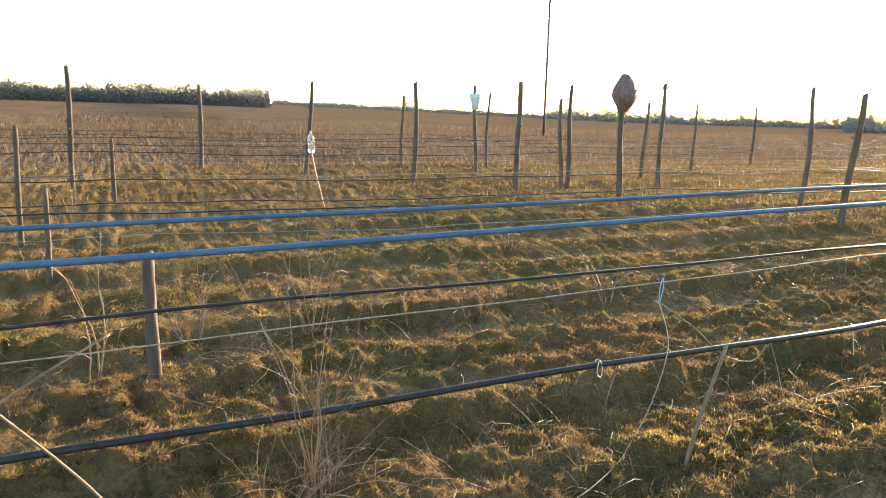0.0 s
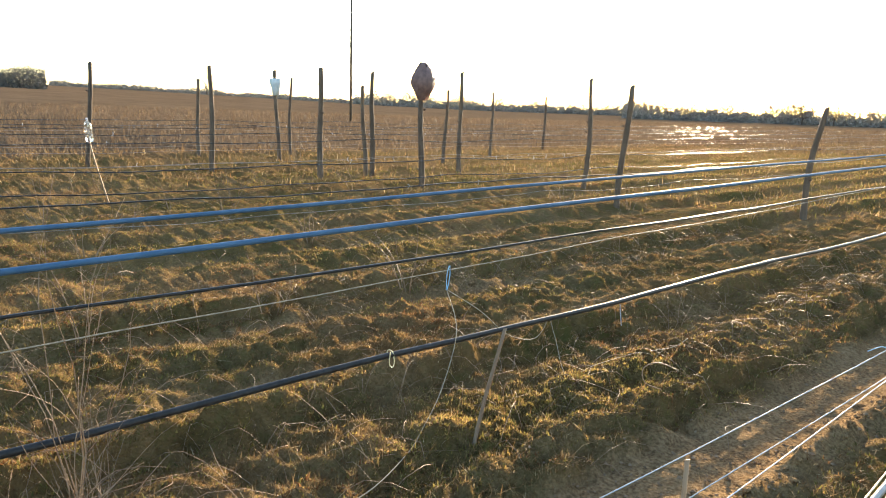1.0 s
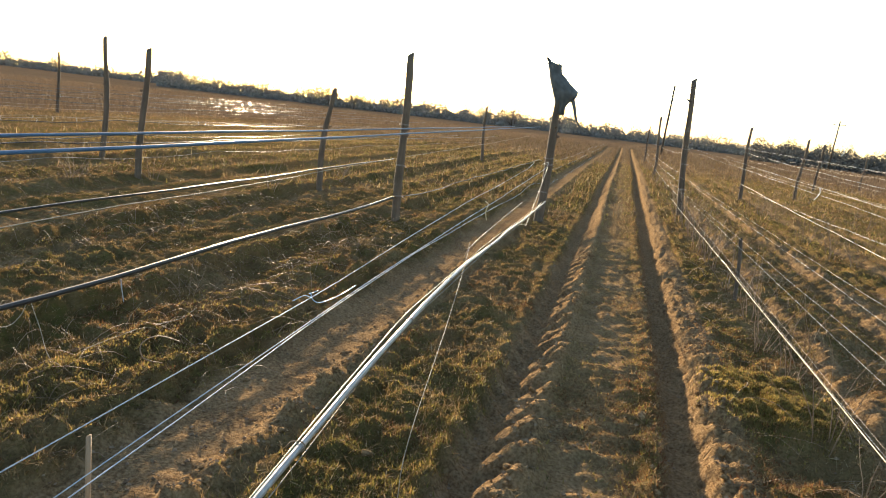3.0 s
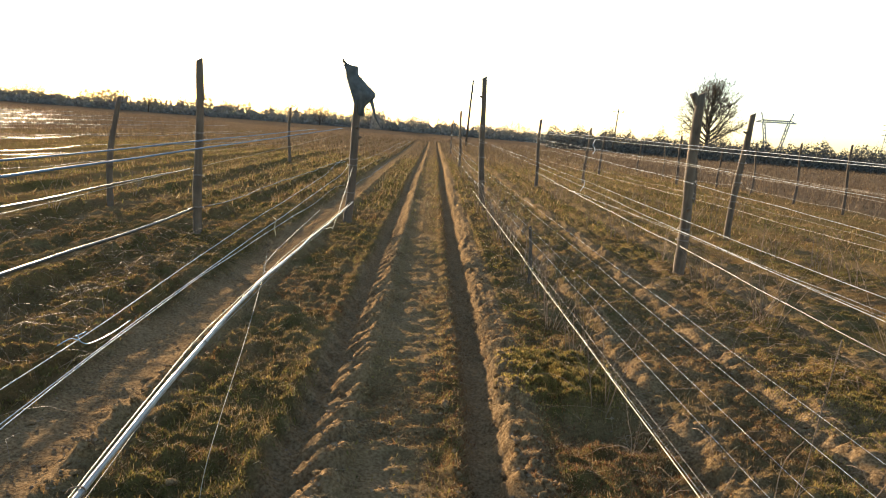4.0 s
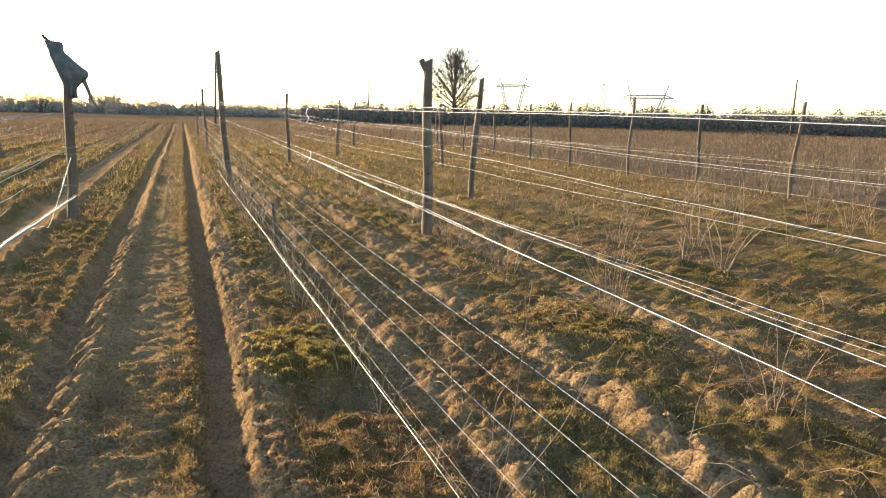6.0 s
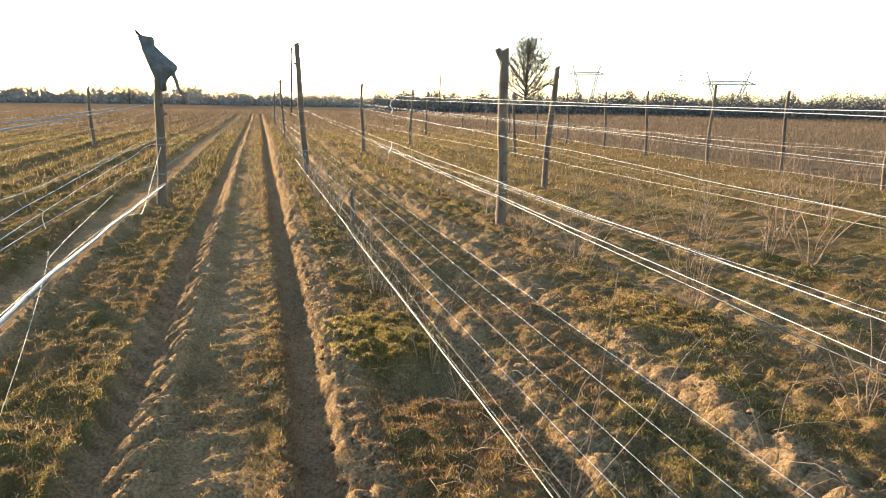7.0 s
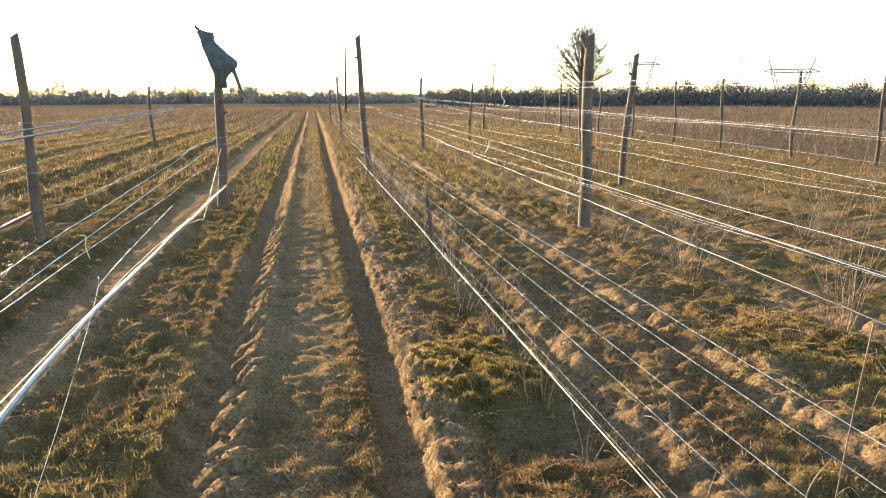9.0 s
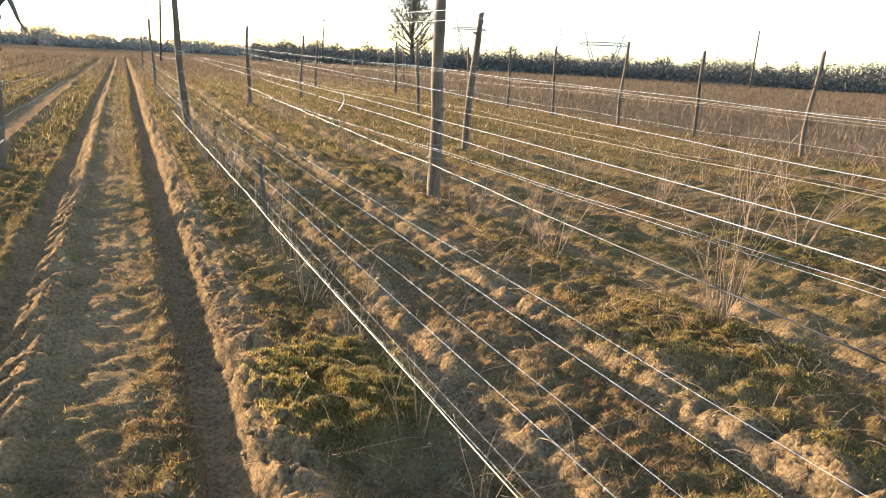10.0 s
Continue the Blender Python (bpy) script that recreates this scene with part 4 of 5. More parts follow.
# ---------------------------------------------------------------- grass, leaves and straw
def blades(name, n, sampler, length, width, lie, mat, label, curl=0.5, category="grass", plain=False):
    x, y = sampler(n)
    n = len(x)
    z = height(x, y) - 0.004
    a = rng.uniform(0, 2 * np.pi, n)
    L = length[0] + (length[1] - length[0]) * rng.random(n) ** 1.6
    W = rng.uniform(width[0], width[1], n)
    tilt = np.clip(rng.normal(lie, 0.28, n), 0.05, 1.45)
    dx, dy = np.cos(a), np.sin(a)
    sx, sy = -dy, dx
    tw = rng.uniform(-0.6, 0.6, n)
    if plain:
        V = np.empty((n, 3, 3), np.float32)
        ex, ez = np.sin(tilt) * L, np.cos(tilt) * L
        for i, (h, up, w) in enumerate(((0, 0, -0.5), (0, 0, 0.5), (ex, ez, tw))):
            V[:, i, 0] = x + dx * h + sx * w * W
            V[:, i, 1] = y + dy * h + sy * w * W
            V[:, i, 2] = z + up + (0.004 if i == 2 else 0)
        return tagged(new(name, big_mesh(name, V.reshape(-1, 3), np.arange(n * 3).reshape(-1, 3), mat)), label, category, kind="stuff")
    V = np.empty((n, 5, 3), np.float32)
    t1, t2 = tilt, np.clip(tilt + curl * rng.uniform(0.2, 1.2, n), 0, 1.75)
    mx, mz = np.sin(t1) * L * 0.5, np.cos(t1) * L * 0.5
    ex, ez = mx + np.sin(t2) * L * 0.5, mz + np.cos(t2) * L * 0.5
    for i, (h, up, w) in enumerate(((0, 0, -1), (0, 0, 1), (mx, mz, -0.8), (mx, mz, 0.8), (ex, ez, 0))):
        V[:, i, 0] = x + dx * h + sx * w * W * 0.5
        V[:, i, 1] = y + dy * h + sy * w * W * 0.5
        V[:, i, 2] = np.maximum(z + up + w * tw * W * 0.3, z + 0.002 * i)
    o = (np.arange(n) * 5)[:, None]
    F = np.concatenate([o + [0, 1, 3], o + [0, 3, 2], o + [2, 3, 4]], 1).reshape(-1, 3)
    return tagged(new(name, big_mesh(name, V.reshape(-1, 3), F, mat)), label, category, kind="stuff")


def near_sampler(kind, spread=1.0):
    def sample(n):
        xs, ys, have = [], [], 0
        while have < n:
            m = int(n * 1.8)
            d = 1.6 + 15 * rng.random(m) ** 1.5
            a = rng.uniform(radians(-112), radians(78), m)
            x, y = 0.1 + d * np.sin(a), 0.4 + d * np.cos(a)
            if kind == "patch":
                cx, cy, sx, sy = np.array(((1.03, 4.72, 0.5, 0.75), (3.2, 4.9, 1.0, 1.1), (-2.6, 3.0, 0.6, 1.9)))[rng.choice(3, m, p=(0.45, 0.35, 0.2))].T
                x, y = cx + sx * rng.uniform(-1, 1, m), cy + sy * rng.uniform(-1, 1, m)
            c = cover(x, y)
            g = fbm(x / 0.9, y / 1.3, 171, 3)
            k, u = tracks(x, y)
            spot = np.exp(-((x - 1.03) / 0.36) ** 4 - ((y - 4.86) / 0.46) ** 4) + np.exp(-((x - 3.2) / 0.6) ** 2 - ((y - 4.9) / 0.7) ** 2) + np.exp(-((x + 2.6) / 0.35) ** 2 - ((y - 3.0) / 1.2) ** 2)
            if kind == "green":
                w = c ** 1.3 * np.clip(smooth(-0.15, 0.35, g) * (1 - 0.6 * np.clip(spot, 0, 1)) + 0.25 * spot, 0, 1) * np.where(x < -1.2, 0.40, np.where(x < -0.6, 0.6, 1)) * np.where((k == 0) & (np.abs(u) < 0.45), 0.3, 1) * (1 - 0.9 * np.exp(-((x - 1.12) / 0.45) ** 4 - ((y - 3.45) / 0.75) ** 4))
            elif kind == "patch":
                w = np.clip(spot, 0, 1) ** 2
            elif kind == "rust":
                brown = np.exp(-((x - 1.05) / 0.38) ** 2 - ((y - 5.9) / 0.55) ** 2) + 1.2 * np.exp(-((x - 1.12) / 0.42) ** 4 - ((y - 3.4) / 0.60) ** 4) + 0.8 * np.where(k == 0, np.exp(-((u - 0.33) / 0.07) ** 2), 0)
                w = np.clip(c * smooth(0.05, 0.4, fbm(x / 0.7, y / 0.7, 271, 2)) + brown, 0, 1)
            elif kind == "litter":
                w = 0.12 + 0.5 * c
                w = w * np.where(np.abs(np.abs(u) - 0.56) < 0.16, 0.15, 1)
            else:
                w = c ** 1.2 * (0.45 + 0.55 * smooth(0.3, -0.3, g))
            keep = rng.random(m) < w
            xs.append(x[keep]), ys.append(y[keep])
            have += int(keep.sum())
        return np.concatenate(xs)[:n], np.concatenate(ys)[:n]
    return sample


def box_sampler(x0, x1, y0, y1, near=0.0, away=None):
    def sample(n):
        x, y = rng.uniform(x0, x1, n * 2), rng.uniform(y0, y1, n * 2)
        w = cover(x, y) * smooth(near - 2, near + 4, np.hypot(x, y))
        k = rng.random(n * 2) < w
        return x[k][:n], y[k][:n]
    return sample


blades("dry_grass", 330000, near_sampler("dry"), (0.012, 0.052), (0.003, 0.0065), 0.95, M_STRAW, "short matted dry grass on the soil", plain=True)
blades("green_grass", 200000, near_sampler("green"), (0.009, 0.036), (0.003, 0.0065), 0.75, M_GREEN, "short olive green winter grass in patches", plain=True)
blades("weed_leaves", 100000, near_sampler("green"), (0.012, 0.032), (0.008, 0.016), 0.9, M_WEED, "low green and yellow weed leaves", 0.8, "weeds", True)
blades("weed_leaves", 60000, near_sampler("patch"), (0.008, 0.024), (0.006, 0.012), 0.55, M_PATCH, "bright yellow-green carpet of small weeds", 0.8, "weeds", True)
blades("dead_leaves", 150000, near_sampler("rust"), (0.010, 0.034), (0.006, 0.013), 1.15, M_RUST, "rust brown dead leaves on the turf", 0.4, "leaves", True)
blades("straw", 55000, near_sampler("litter"), (0.03, 0.13), (0.0018, 0.004), 1.30, M_STRAW, "loose pale straw lying on the soil", 0.35, "straw")
blades("dry_stalks", 3500, near_sampler("dry"), (0.06, 0.20), (0.0012, 0.0024), 0.9, M_STRAW, "curled dry grass stalks", 1.0)
blades("far_turf", 90000, box_sampler(-22, 13, -4, 48, 13), (0.06, 0.20), (0.012, 0.022), 0.9, M_STRAW, "dry turf between the further rows", plain=True)
blades("far_green_turf", 50000, box_sampler(-14, 10, 4, 40, 13), (0.05, 0.12), (0.012, 0.022), 0.8, M_GREEN, "greenish turf between the further rows", plain=True)
blades("tall_dry_grass", 80000, box_sampler(-75, -20.5, -30, 110, 0), (0.18, 0.50), (0.02, 0.045), 0.45, M_PRAIRIE, "tall brown dry grass of the open field", plain=True)
blades("tall_dry_grass", 70000, box_sampler(13, 80, 0, 110, 0), (0.18, 0.50), (0.02, 0.045), 0.45, M_PRAIRIE, "tall brown dry grass beyond the boundary posts", plain=True)
blades("tall_dry_grass", 50000, box_sampler(-22, 14, 34, 110, 0), (0.15, 0.45), (0.02, 0.045), 0.5, M_PRAIRIE, "brown dry grass at the far end of the rows", plain=True)


# crumbs of dry soil on the bare strips
def crumbs(n):
    d = 1.8 + 9 * rng.random(n * 4) ** 1.3
    t = rng.uniform(radians(-70), radians(60), n * 4)
    x, y = d * np.sin(t), 0.5 + d * np.cos(t)
    k, u = tracks(x, y)
    bank = np.where(k == 0, np.exp(-((u - 0.69) / 0.10) ** 2) + np.exp(-((u + 0.33) / 0.10) ** 2) + 0.25, 0.6)
    keep = rng.random(n * 4) < np.clip(0.75 - cover(x, y), 0, 1) * bank
    x, y = x[keep][:n], y[keep][:n]
    n = len(x)
    z = height(x, y)
    s = 0.0025 + 0.011 * rng.random(n) ** 2.5
    base = np.array([(1, 0, 0), (-1, 0, 0), (0, 1, 0), (0, -1, 0), (0, 0, 1), (0, 0, -1)], float)
    tri = np.array([(0, 2, 4), (2, 1, 4), (1, 3, 4), (3, 0, 4), (2, 0, 5), (1, 2, 5), (3, 1, 5), (0, 3, 5)])
    V = base[None] * (1 + 0.5 * rng.uniform(-1, 1, (n, 6, 1))) + 0.25 * rng.uniform(-1, 1, (n, 6, 3))
    V = V * s[:, None, None] * np.array([1.1, 1.1, 0.75]) + np.stack([x, y, z + 0.3 * s], 1)[:, None, :]
    F = (tri[None] + (np.arange(n) * 6)[:, None, None]).reshape(-1, 3)
    return tagged(new("soil_crumbs", big_mesh("soil_crumbs", V.reshape(-1, 3), F, M_CLOD, False)), "crumbled sandy soil on the bare strips", "soil", kind="stuff")


M_CLOD = plain_material("sandy_clod", (0.12, 0.082, 0.048), (0.27, 0.19, 0.118), 1.0, 0, 30, 0.02)
crumbs(14000)


def clods(n):
    """Angular clods thrown up along the wheel tracks."""
    bm = bmesh.new()
    bmesh.ops.create_icosphere(bm, subdivisions=2, radius=1.0)
    base = np.array([v.co[:] for v in bm.verts])
    tri = np.array([[v.index for v in f.verts] for f in bm.faces])
    bm.free()
    d = 1.9 + 7 * rng.random(n * 12) ** 1.2
    t = rng.uniform(radians(-60), radians(58), n * 12)
    x, y = d * np.sin(t), 0.5 + d * np.cos(t)
    k, u = tracks(x, y)
    au = np.abs(u)
    bank = np.where(k == 0, 0.7 * np.exp(-((u - 0.66) / 0.09) ** 2) + 0.8 * np.exp(-((u + 0.33) / 0.07) ** 2) + 0.5 * np.exp(-((u - 0.34) / 0.06) ** 2), 0.7 * np.exp(-((au - 0.67) / 0.12) ** 2)) + 0.02
    keep = rng.random(n * 12) < bank * np.clip(1.1 - cover(x, y), 0, 1)
    x, y = x[keep][:n], y[keep][:n]
    n = len(x)
    s = 0.008 + 0.026 * rng.random(n) ** 2.2
    V = np.repeat(base[None], n, 0)
    for i in range(7):
        q = rng.normal(0, 1, (n, 1, 3))
        q = q / np.linalg.norm(q, axis=2)[..., None]
        over = np.clip((V * q).sum(2) - rng.uniform(0.45, 0.8, (n, 1)), 0, None)
        V = V - over[..., None] * q
    V = V * (1 + 0.06 * rng.uniform(-1, 1, V.shape)) * np.stack([rng.uniform(0.8, 1.5, n), rng.uniform(0.7, 1.2, n), rng.uniform(0.5, 0.8, n)], 1)[:, None, :]
    c, si = np.cos(a := rng.uniform(0, 6.28, n)), np.sin(a)
    V = np.stack([V[..., 0] * c[:, None] - V[..., 1] * si[:, None], V[..., 0] * si[:, None] + V[..., 1] * c[:, None], V[..., 2] + 0.4 * V[..., 0] * rng.uniform(-1, 1, (n, 1))], 2)
    V = V * s[:, None, None] + np.stack([x, y, height(x, y) + 0.1 * s], 1)[:, None, :]
    F = (tri[None] + (np.arange(n) * len(base))[:, None, None]).reshape(-1, 3)
    return tagged(new("soil_clods", big_mesh("soil_clods", V.reshape(-1, 3), F, M_GROUND, False)), "angular dry clods along the wheel tracks", "soil", kind="stuff")


clods(1100)


# scraps of twine tied along the further wires
tie_rng = random.Random(15)
scrap = cord("twine_tie", [(0, 0.012, 0.006), (0.006, 0, 0.012), (0, -0.012, 0.0), (-0.006, 0.0, -0.02), (0.0, 0.012, -0.045)], 0.003, M_TWINE, "white twine scrap tied to a wire", "tie")
scrap["group"] = "twine ties"
scrap.matrix_basis = pose(-9.3, 6.0, 0.76)
for i in range(36):
    x, z = tie_rng.choice([(-7.2, 0.62), (-9.3, 0.75), (-9.3, 0.72), (-11.25, 0.93), (-13.4, 0.95), (-15.5, 0.98), (-17.6, 0.95), (-11.25, 0.6)])
    copy_thing(scrap, pose(x, tie_rng.uniform(3, 16), z - 0.02, 0, 0, tie_rng.uniform(0, 360)))


# ---------------------------------------------------------------- the distance
def polar(az, d):
    return d * math.sin(radians(az)), d * math.cos(radians(az))


def woods(name, az0, az1, d0, d1, n, h0, h1, size, label, seed, gaps=0.0, mat=None, top=None):
    """A belt of trees and bushes as many small leaf clumps, with an uneven outline."""
    r = np.random.default_rng(seed)
    az = r.uniform(az0, az1, n)
    d = r.uniform(d0, d1, n)
    if gaps:
        keep = vnoise(az / 0.9, az * 0 + seed, seed) > gaps - 1
        az, d = az[keep], d[keep]
        n = len(az)
    crown = h0 + (h1 - h0) * np.clip(0.5 + 0.75 * fbm(az / 0.8, az * 0 + 3.3, seed, 3), 0, 1)
    rel = np.clip(r.random(n) ** 1.25 + r.normal(0, 0.05, n), 0.0, 1.15)
    z = crown * rel
    x, y = d * np.sin(np.radians(az)), d * np.cos(np.radians(az))
    z = z + height(x, y)
    s = size * r.uniform(0.4, 1.2, n) * (1.9 - 1.4 * np.clip(rel, 0, 1))
    q = r.normal(0, 1, (n, 4, 3)) * s[:, None, None] * np.array([0.60, 0.30, 0.62])
    cs, sn = np.cos(np.radians(az))[:, None], np.sin(np.radians(az))[:, None]
    V = np.stack([x[:, None] + q[..., 0] * cs + q[..., 1] * sn, y[:, None] - q[..., 0] * sn + q[..., 1] * cs, z[:, None] + q[..., 2]], 2)
    o = (np.arange(n) * 4)[:, None]
    F = np.concatenate([o + [0, 1, 2], o + [0, 2, 3]], 1).reshape(-1, 3)
    return tagged(new(name, big_mesh(name, V.reshape(-1, 3), F, mat or M_HAZEWOODS)), label, "woods", kind="stuff")


woods("wood", -125, -78.6, 225, 262, 100000, 3.6, 7.4, 0.34, "dark dense wood at the edge of the dry field", 3, mat=M_DARKWOOD)
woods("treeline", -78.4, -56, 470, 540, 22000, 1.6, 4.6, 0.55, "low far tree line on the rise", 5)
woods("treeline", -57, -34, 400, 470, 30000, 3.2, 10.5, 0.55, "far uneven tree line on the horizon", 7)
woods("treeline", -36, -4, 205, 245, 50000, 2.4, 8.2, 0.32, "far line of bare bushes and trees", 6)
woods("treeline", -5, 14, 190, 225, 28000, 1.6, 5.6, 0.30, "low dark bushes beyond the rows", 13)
woods("hedge", 9, 75, 116, 138, 110000, 2.1, 4.7, 0.19, "dark hedge across the dry field", 8, mat=M_DARKWOOD)
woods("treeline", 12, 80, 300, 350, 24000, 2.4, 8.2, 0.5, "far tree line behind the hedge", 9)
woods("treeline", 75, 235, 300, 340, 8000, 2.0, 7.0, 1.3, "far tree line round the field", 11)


def bare_tree(x, y, h, crown, seed, label="large bare round-crowned tree standing in the field", tips=2000, twig=0.038, low=0.14):
    """A leafless tree: each twig tip in an egg-shaped crown grows from the nearest branch, and branches thicken with what they carry."""
    r = np.random.default_rng(seed)
    base = thing("tree", (x, y, ground_z(x, y)))
    cz, rz = h * (1 + low) / 2, h * (1 - low) / 2
    p = r.normal(0, 1, (tips, 3))
    p = p / np.linalg.norm(p, axis=1)[:, None] * (r.random(tips) ** 0.42)[:, None]
    p = p * np.array([crown, crown, rz]) + np.array([0, 0, cz])
    root = np.array([0, 0, h * 0.13])
    p = p[np.argsort(np.linalg.norm((p - root) * np.array([1, 1, 0.8]), axis=1))]
    nodes = np.zeros((4 + 2 * tips, 3))
    nodes[:4] = (0, 0, -0.4), root, (0.05, 0, h * 0.24), (0, 0.06, h * 0.36)
    parent = [-1, 0, 1, 2]
    for tip in p:
        m = len(parent)
        arr = nodes[1:m]
        d = np.linalg.norm(arr - tip, axis=1) + 0.35 * np.abs(np.linalg.norm(arr - root, axis=1) - 0.55 * np.linalg.norm(tip - root))
        k = int(np.argmin(d)) + 1
        a = nodes[k]
        mid = (a + tip) / 2 + r.normal(0, 1, 3) * np.linalg.norm(tip - a) * 0.07 + np.array([0, 0, np.linalg.norm(tip - a) * 0.05])
        nodes[m], nodes[m + 1] = mid, tip
        parent += [k, m]
    load = np.zeros(len(nodes))
    for k in range(len(nodes) - 1, 0, -1):
        load[k] = max(load[k], 1)
        load[parent[k]] += load[k]
    limbs, twigs = [], []
    for k in range(1, len(nodes)):
        r1 = twig * load[k] ** 0.38
        r0 = min(twig * load[parent[k]] ** 0.38, r1 * 1.5)
        (limbs if load[k] > 25 else twigs).append(tube([nodes[parent[k]], nodes[k]], [r0, r1], 6 if load[k] > 25 else 3, False))
    part("trunk", mesh_from("trunk", *joined(limbs), M_TREE), base)
    part("crown", mesh_from("crown", *joined(twigs), M_TREE), base, "fine leafless branches and twigs")
    return tagged(base, label, "tree")


def crowned_tree(x, y, h, wide, seed, label):
    """A leafless field tree: a short trunk, limbs that fan out to an egg-shaped crown, and three orders of twigs."""
    r = np.random.default_rng(seed)
    base = thing("tree", (x, y, ground_z(x, y)))
    limbs, twigs = [tube([(0, 0, -0.4), (0.05, 0, h * 0.12), (0, 0.05, h * 0.24), (0.1, 0, h * 0.40), (0.0, 0, h * 0.60), (0.1, 0, h * 0.8)], [0.42, 0.34, 0.30, 0.22, 0.13, 0.05], 10)], []

    def shoot(p, d, length, r0, r1, store, bend=0.25, n=4, up=0.08):
        pts, d = [p], d / np.linalg.norm(d)
        for i in range(n):
            d = d + r.normal(0, bend / n, 3) + np.array([0, 0, up / n])
            d = d / np.linalg.norm(d)
            pts.append(pts[-1] + d * length / n)
        store.append(tube([tuple(q) for q in pts], list(np.linspace(r0, r1, n + 1)), 6 if store is limbs else 3, False))
        return pts

    for i in range(34):
        t = (i + 0.5) / 34
        rise = math.radians(-14 + 98 * t ** 0.95)
        a = i * 2.39996
        end = np.array([wide * math.cos(rise) * math.cos(a), wide * math.cos(rise) * math.sin(a), h * 0.50 + h * (0.49 if rise > 0 else 0.36) * math.sin(rise)]) * r.uniform(0.90, 1.03)
        start = np.array([0, 0, h * (0.17 + 0.40 * t)])
        way = end - start
        limb = shoot(start, way + np.array([0, 0, -0.15 * np.linalg.norm(way)]), np.linalg.norm(way) * 0.98, 0.15 - 0.07 * t, 0.03, limbs, 0.30, 6, 0.30)
        for j in range(15):
            f = 0.28 + 0.72 * (j + r.random()) / 15
            m = min(int(f * 6), 5)
            p = limb[m] + (limb[m + 1] - limb[m]) * (f * 6 - m)
            d = way / np.linalg.norm(way) + r.normal(0, 0.62, 3)
            branch = shoot(p, d, h * 0.13 * (1.25 - 0.55 * f), 0.038, 0.020, twigs, 0.5, 3, 0.15)
            for g in range(6):
                q = branch[1 + g % 3]
                tw = shoot(q, d / np.linalg.norm(d) + r.normal(0, 0.7, 3), h * 0.055 * r.uniform(0.7, 1.2), 0.020, 0.015, twigs, 0.5, 2, 0.1)
                for e in range(2):
                    shoot(tw[1 + e], d + r.normal(0, 0.8, 3), h * 0.032, 0.015, 0.012, twigs, 0.2, 1, 0)
    part("trunk", mesh_from("trunk", *joined(limbs), M_TREE), base)
    part("crown", mesh_from("crown", *joined(twigs), M_TREE), base, "fine leafless branches and twigs")
    return tagged(base, label, "tree")


tx, ty = polar(20.85, 130)
crowned_tree(tx, ty, 13.4, 5.5, 4, "large bare round-crowned tree standing in the field")
for i, (az, d, h) in enumerate([(6.4, 200, 5.8), (7.2, 205, 4.6), (10.9, 200, 4.2), (-5.0, 210, 6.0), (-9.0, 205, 5.0), (-68.0, 430, 14.0), (-23.5, 200, 7.0), (-21.5, 205, 8.0), (37.2, 260, 8.0), (0.5, 205, 5.0)]):
    x, y = polar(az, d)
    bare_tree(x, y, h, h * 0.5, 20 + i, "small bare tree in the far tree line", 260, 0.03 if d < 300 else 0.06)


def utility_pole(az, d, top_elev, arm=True, tilt=0.0, seed=0):
    x, y = polar(az, d)
    g = ground_z(x, y)
    h = 1.6 + d * math.tan(radians(top_elev)) - g
    base = thing("utility_pole", (x, y, g), -az)
    part("shaft", mesh_from("shaft", *tube([(0, 0, -0.5), (tilt * 0.5, 0, h * 0.5), (tilt, 0, h)], [0.11, 0.10, 0.08], 8), M_TREE), base)
    if arm:
        part("crossarm", mesh_from("crossarm", *tube([(tilt - 0.8, 0, h - 0.5), (tilt + 0.8, 0, h - 0.5)], 0.06, 4), M_POST), base)
        for sx in (-0.7, 0.7):
            part("insulator", mesh_from("insulator", *tube([(tilt + sx, 0, h - 0.45), (tilt + sx, 0, h - 0.25)], 0.05, 6), M_STEEL), base)
    return tagged(base, "distant wooden utility pole in the field", "pole", "utility poles")


utility_pole(2.62, 72, 3.95, False, 0.25)
utility_pole(14.05, 110, 2.6, True, 0.3)
utility_pole(45.75, 95, 3.0, False, 0.1)
utility_pole(-57.2, 62, 10.5, False, 0.0)


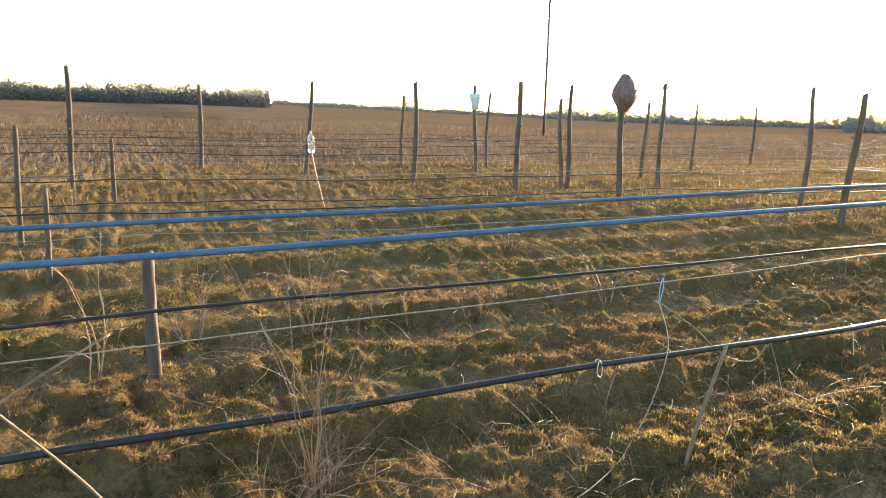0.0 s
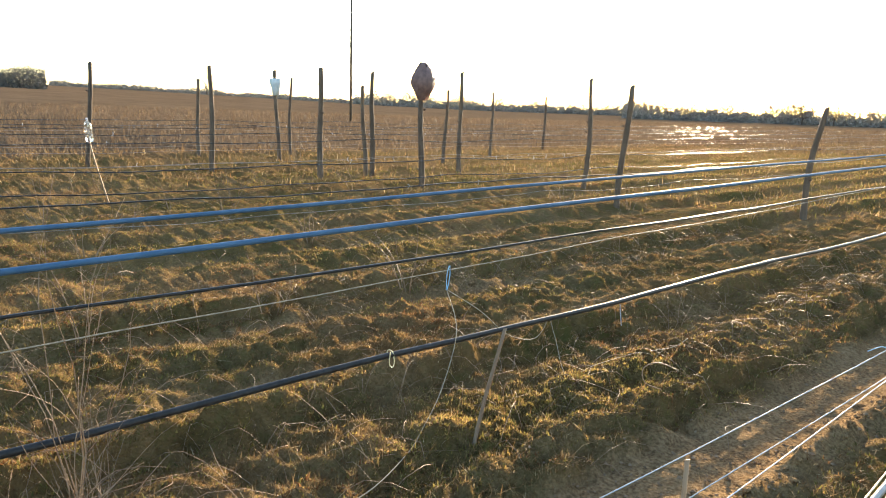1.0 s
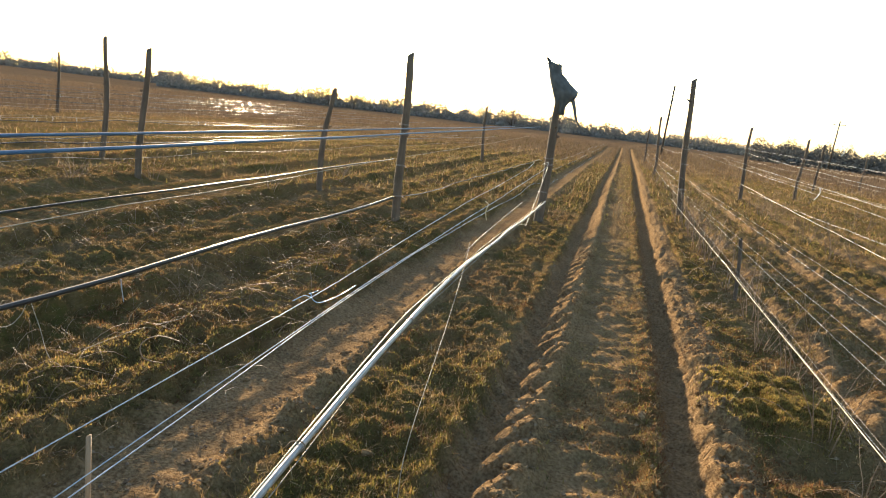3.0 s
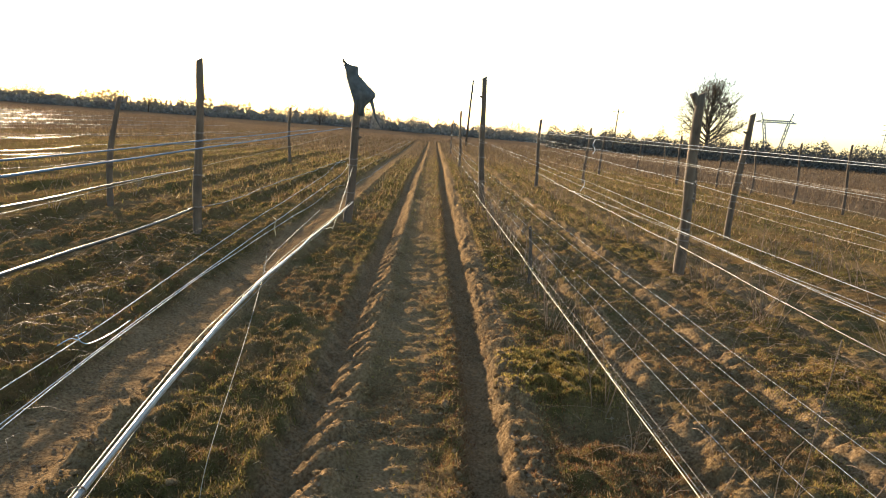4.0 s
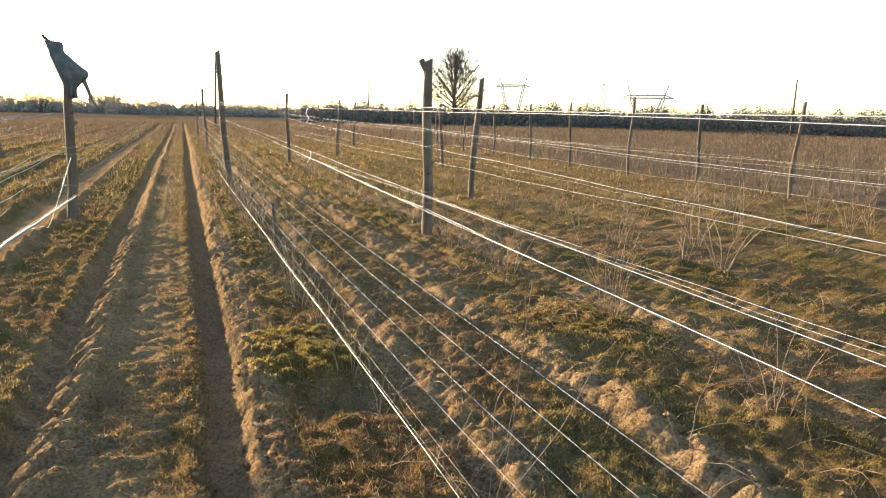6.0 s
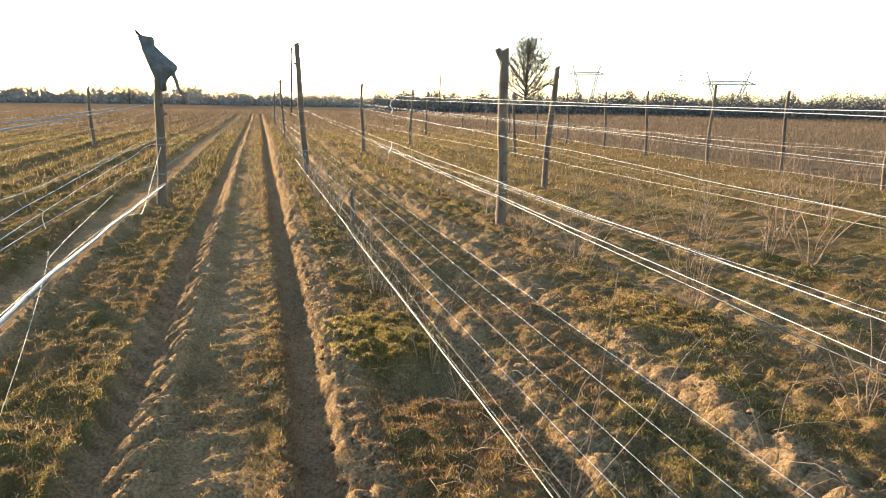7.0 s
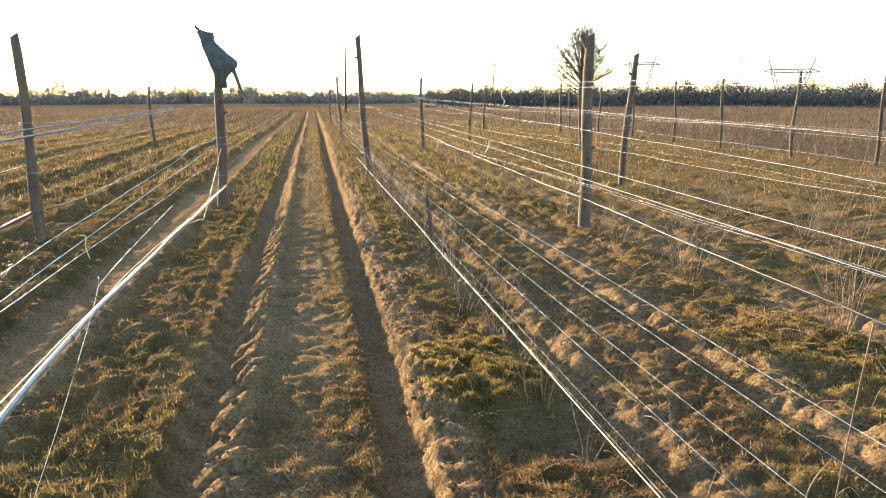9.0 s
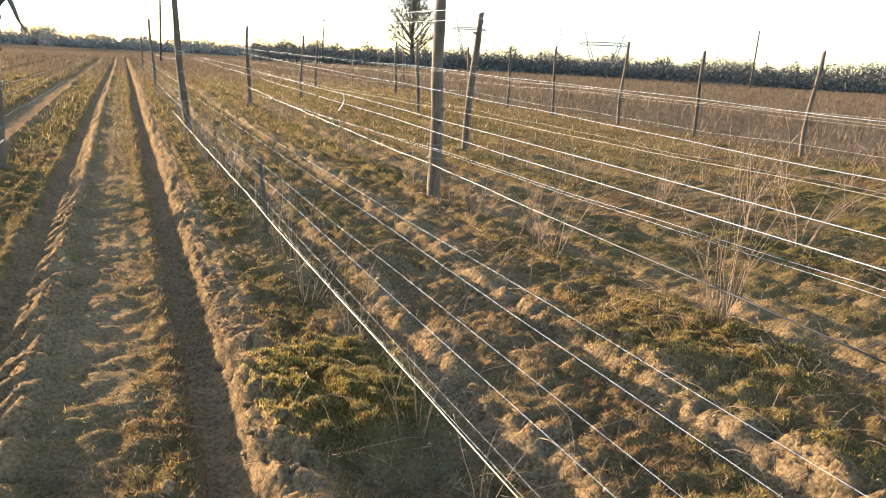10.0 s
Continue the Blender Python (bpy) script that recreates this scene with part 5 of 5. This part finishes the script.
def pylon(az, d, bar_elev, horn_elev, half, label):
    """A portal pylon: two splayed lattice legs, a truss bar and two horns."""
    x, y = polar(az, d)
    g = ground_z(x, y)
    zb, zh = 1.6 + d * math.tan(radians(bar_elev)) - g, 1.6 + d * math.tan(radians(horn_elev)) - g
    base = thing("pylon", (x, y, g), -az)
    r = d * 0.0011
    for s in (-1, 1):
        foot, knee = Vector((s * half * 0.25, 0, -0.5)), Vector((s * half * 0.62, 0, zb))
        pieces = []
        for o in (-0.06, 0.06):
            pieces.append(tube([foot + Vector((o * half, 0, 0)), knee + Vector((o * half, 0, 0))], r, 4))
        for i in range(8):
            a, b = foot.lerp(knee, i / 8), foot.lerp(knee, (i + 1) / 8)
            sg = 0.06 * half * (1 if i % 2 else -1)
            pieces.append(tube([a + Vector((sg, 0, 0)), b - Vector((sg, 0, 0))], r * 0.6, 4))
        part("leg", mesh_from("leg", *joined(pieces), M_STEEL), base)
        part("horn", mesh_from("horn", *tube([knee, Vector((s * half * 0.80, 0, zh))], r, 4), M_STEEL), base)
    dz = (zh - zb) * 0.22
    pieces = [tube([(-half, 0, zb), (half, 0, zb)], r, 4), tube([(-half * 0.7, 0, zb + dz), (half * 0.7, 0, zb + dz)], r, 4), tube([(-half, 0, zb), (-half * 0.7, 0, zb + dz)], r, 4), tube([(half, 0, zb), (half * 0.7, 0, zb + dz)], r, 4)]
    for i in range(14):
        a, b = -half * 0.7 + half * 0.1 * i, -half * 0.7 + half * 0.1 * (i + 1)
        pieces.append(tube([(a, 0, zb + dz * (i % 2)), (b, 0, zb + dz * ((i + 1) % 2))], r * 0.6, 4))
    part("crossbar", mesh_from("crossbar", *joined(pieces), M_STEEL), base)
    return tagged(base, label, "pylon", "power pylons")


pylon(35.65, 380, 1.6, 2.6, 12.6, "wide steel portal pylon behind the hedge")
pylon(25.4, 450, 2.3, 3.0, 10.5, "steel portal pylon with splayed legs beyond the field")


def mast(az, d, elev):
    x, y = polar(az, d)
    g = ground_z(x, y)
    h = 1.6 + d * math.tan(radians(elev)) - g
    base = thing("lattice_mast", (x, y, g), -az)
    w, pieces = h * 0.09, []
    for s in (-1, 1):
        pieces.append(tube([(s * w, 0, -0.5), (s * w * 0.12, 0, h)], d * 0.0005, 4))
    for i in range(10):
        t0, t1 = i / 10, (i + 1) / 10
        s = 1 if i % 2 else -1
        pieces.append(tube([(s * w * (1 - 0.88 * t0), 0, h * t0), (-s * w * (1 - 0.88 * t1), 0, h * t1)], d * 0.00035, 4))
    part("lattice", mesh_from("lattice", *joined(pieces), M_STEEL), base)
    for i, z in enumerate((0.72, 0.84, 0.95)):
        part("crossarm", mesh_from("crossarm", *tube([(-w * 1.3, 0, h * z), (w * 1.3, 0, h * z)], d * 0.0005, 4), M_STEEL), base)
    tagged(base, "narrow steel lattice mast beyond the field", "mast")


mast(32.35, 420, 2.7)
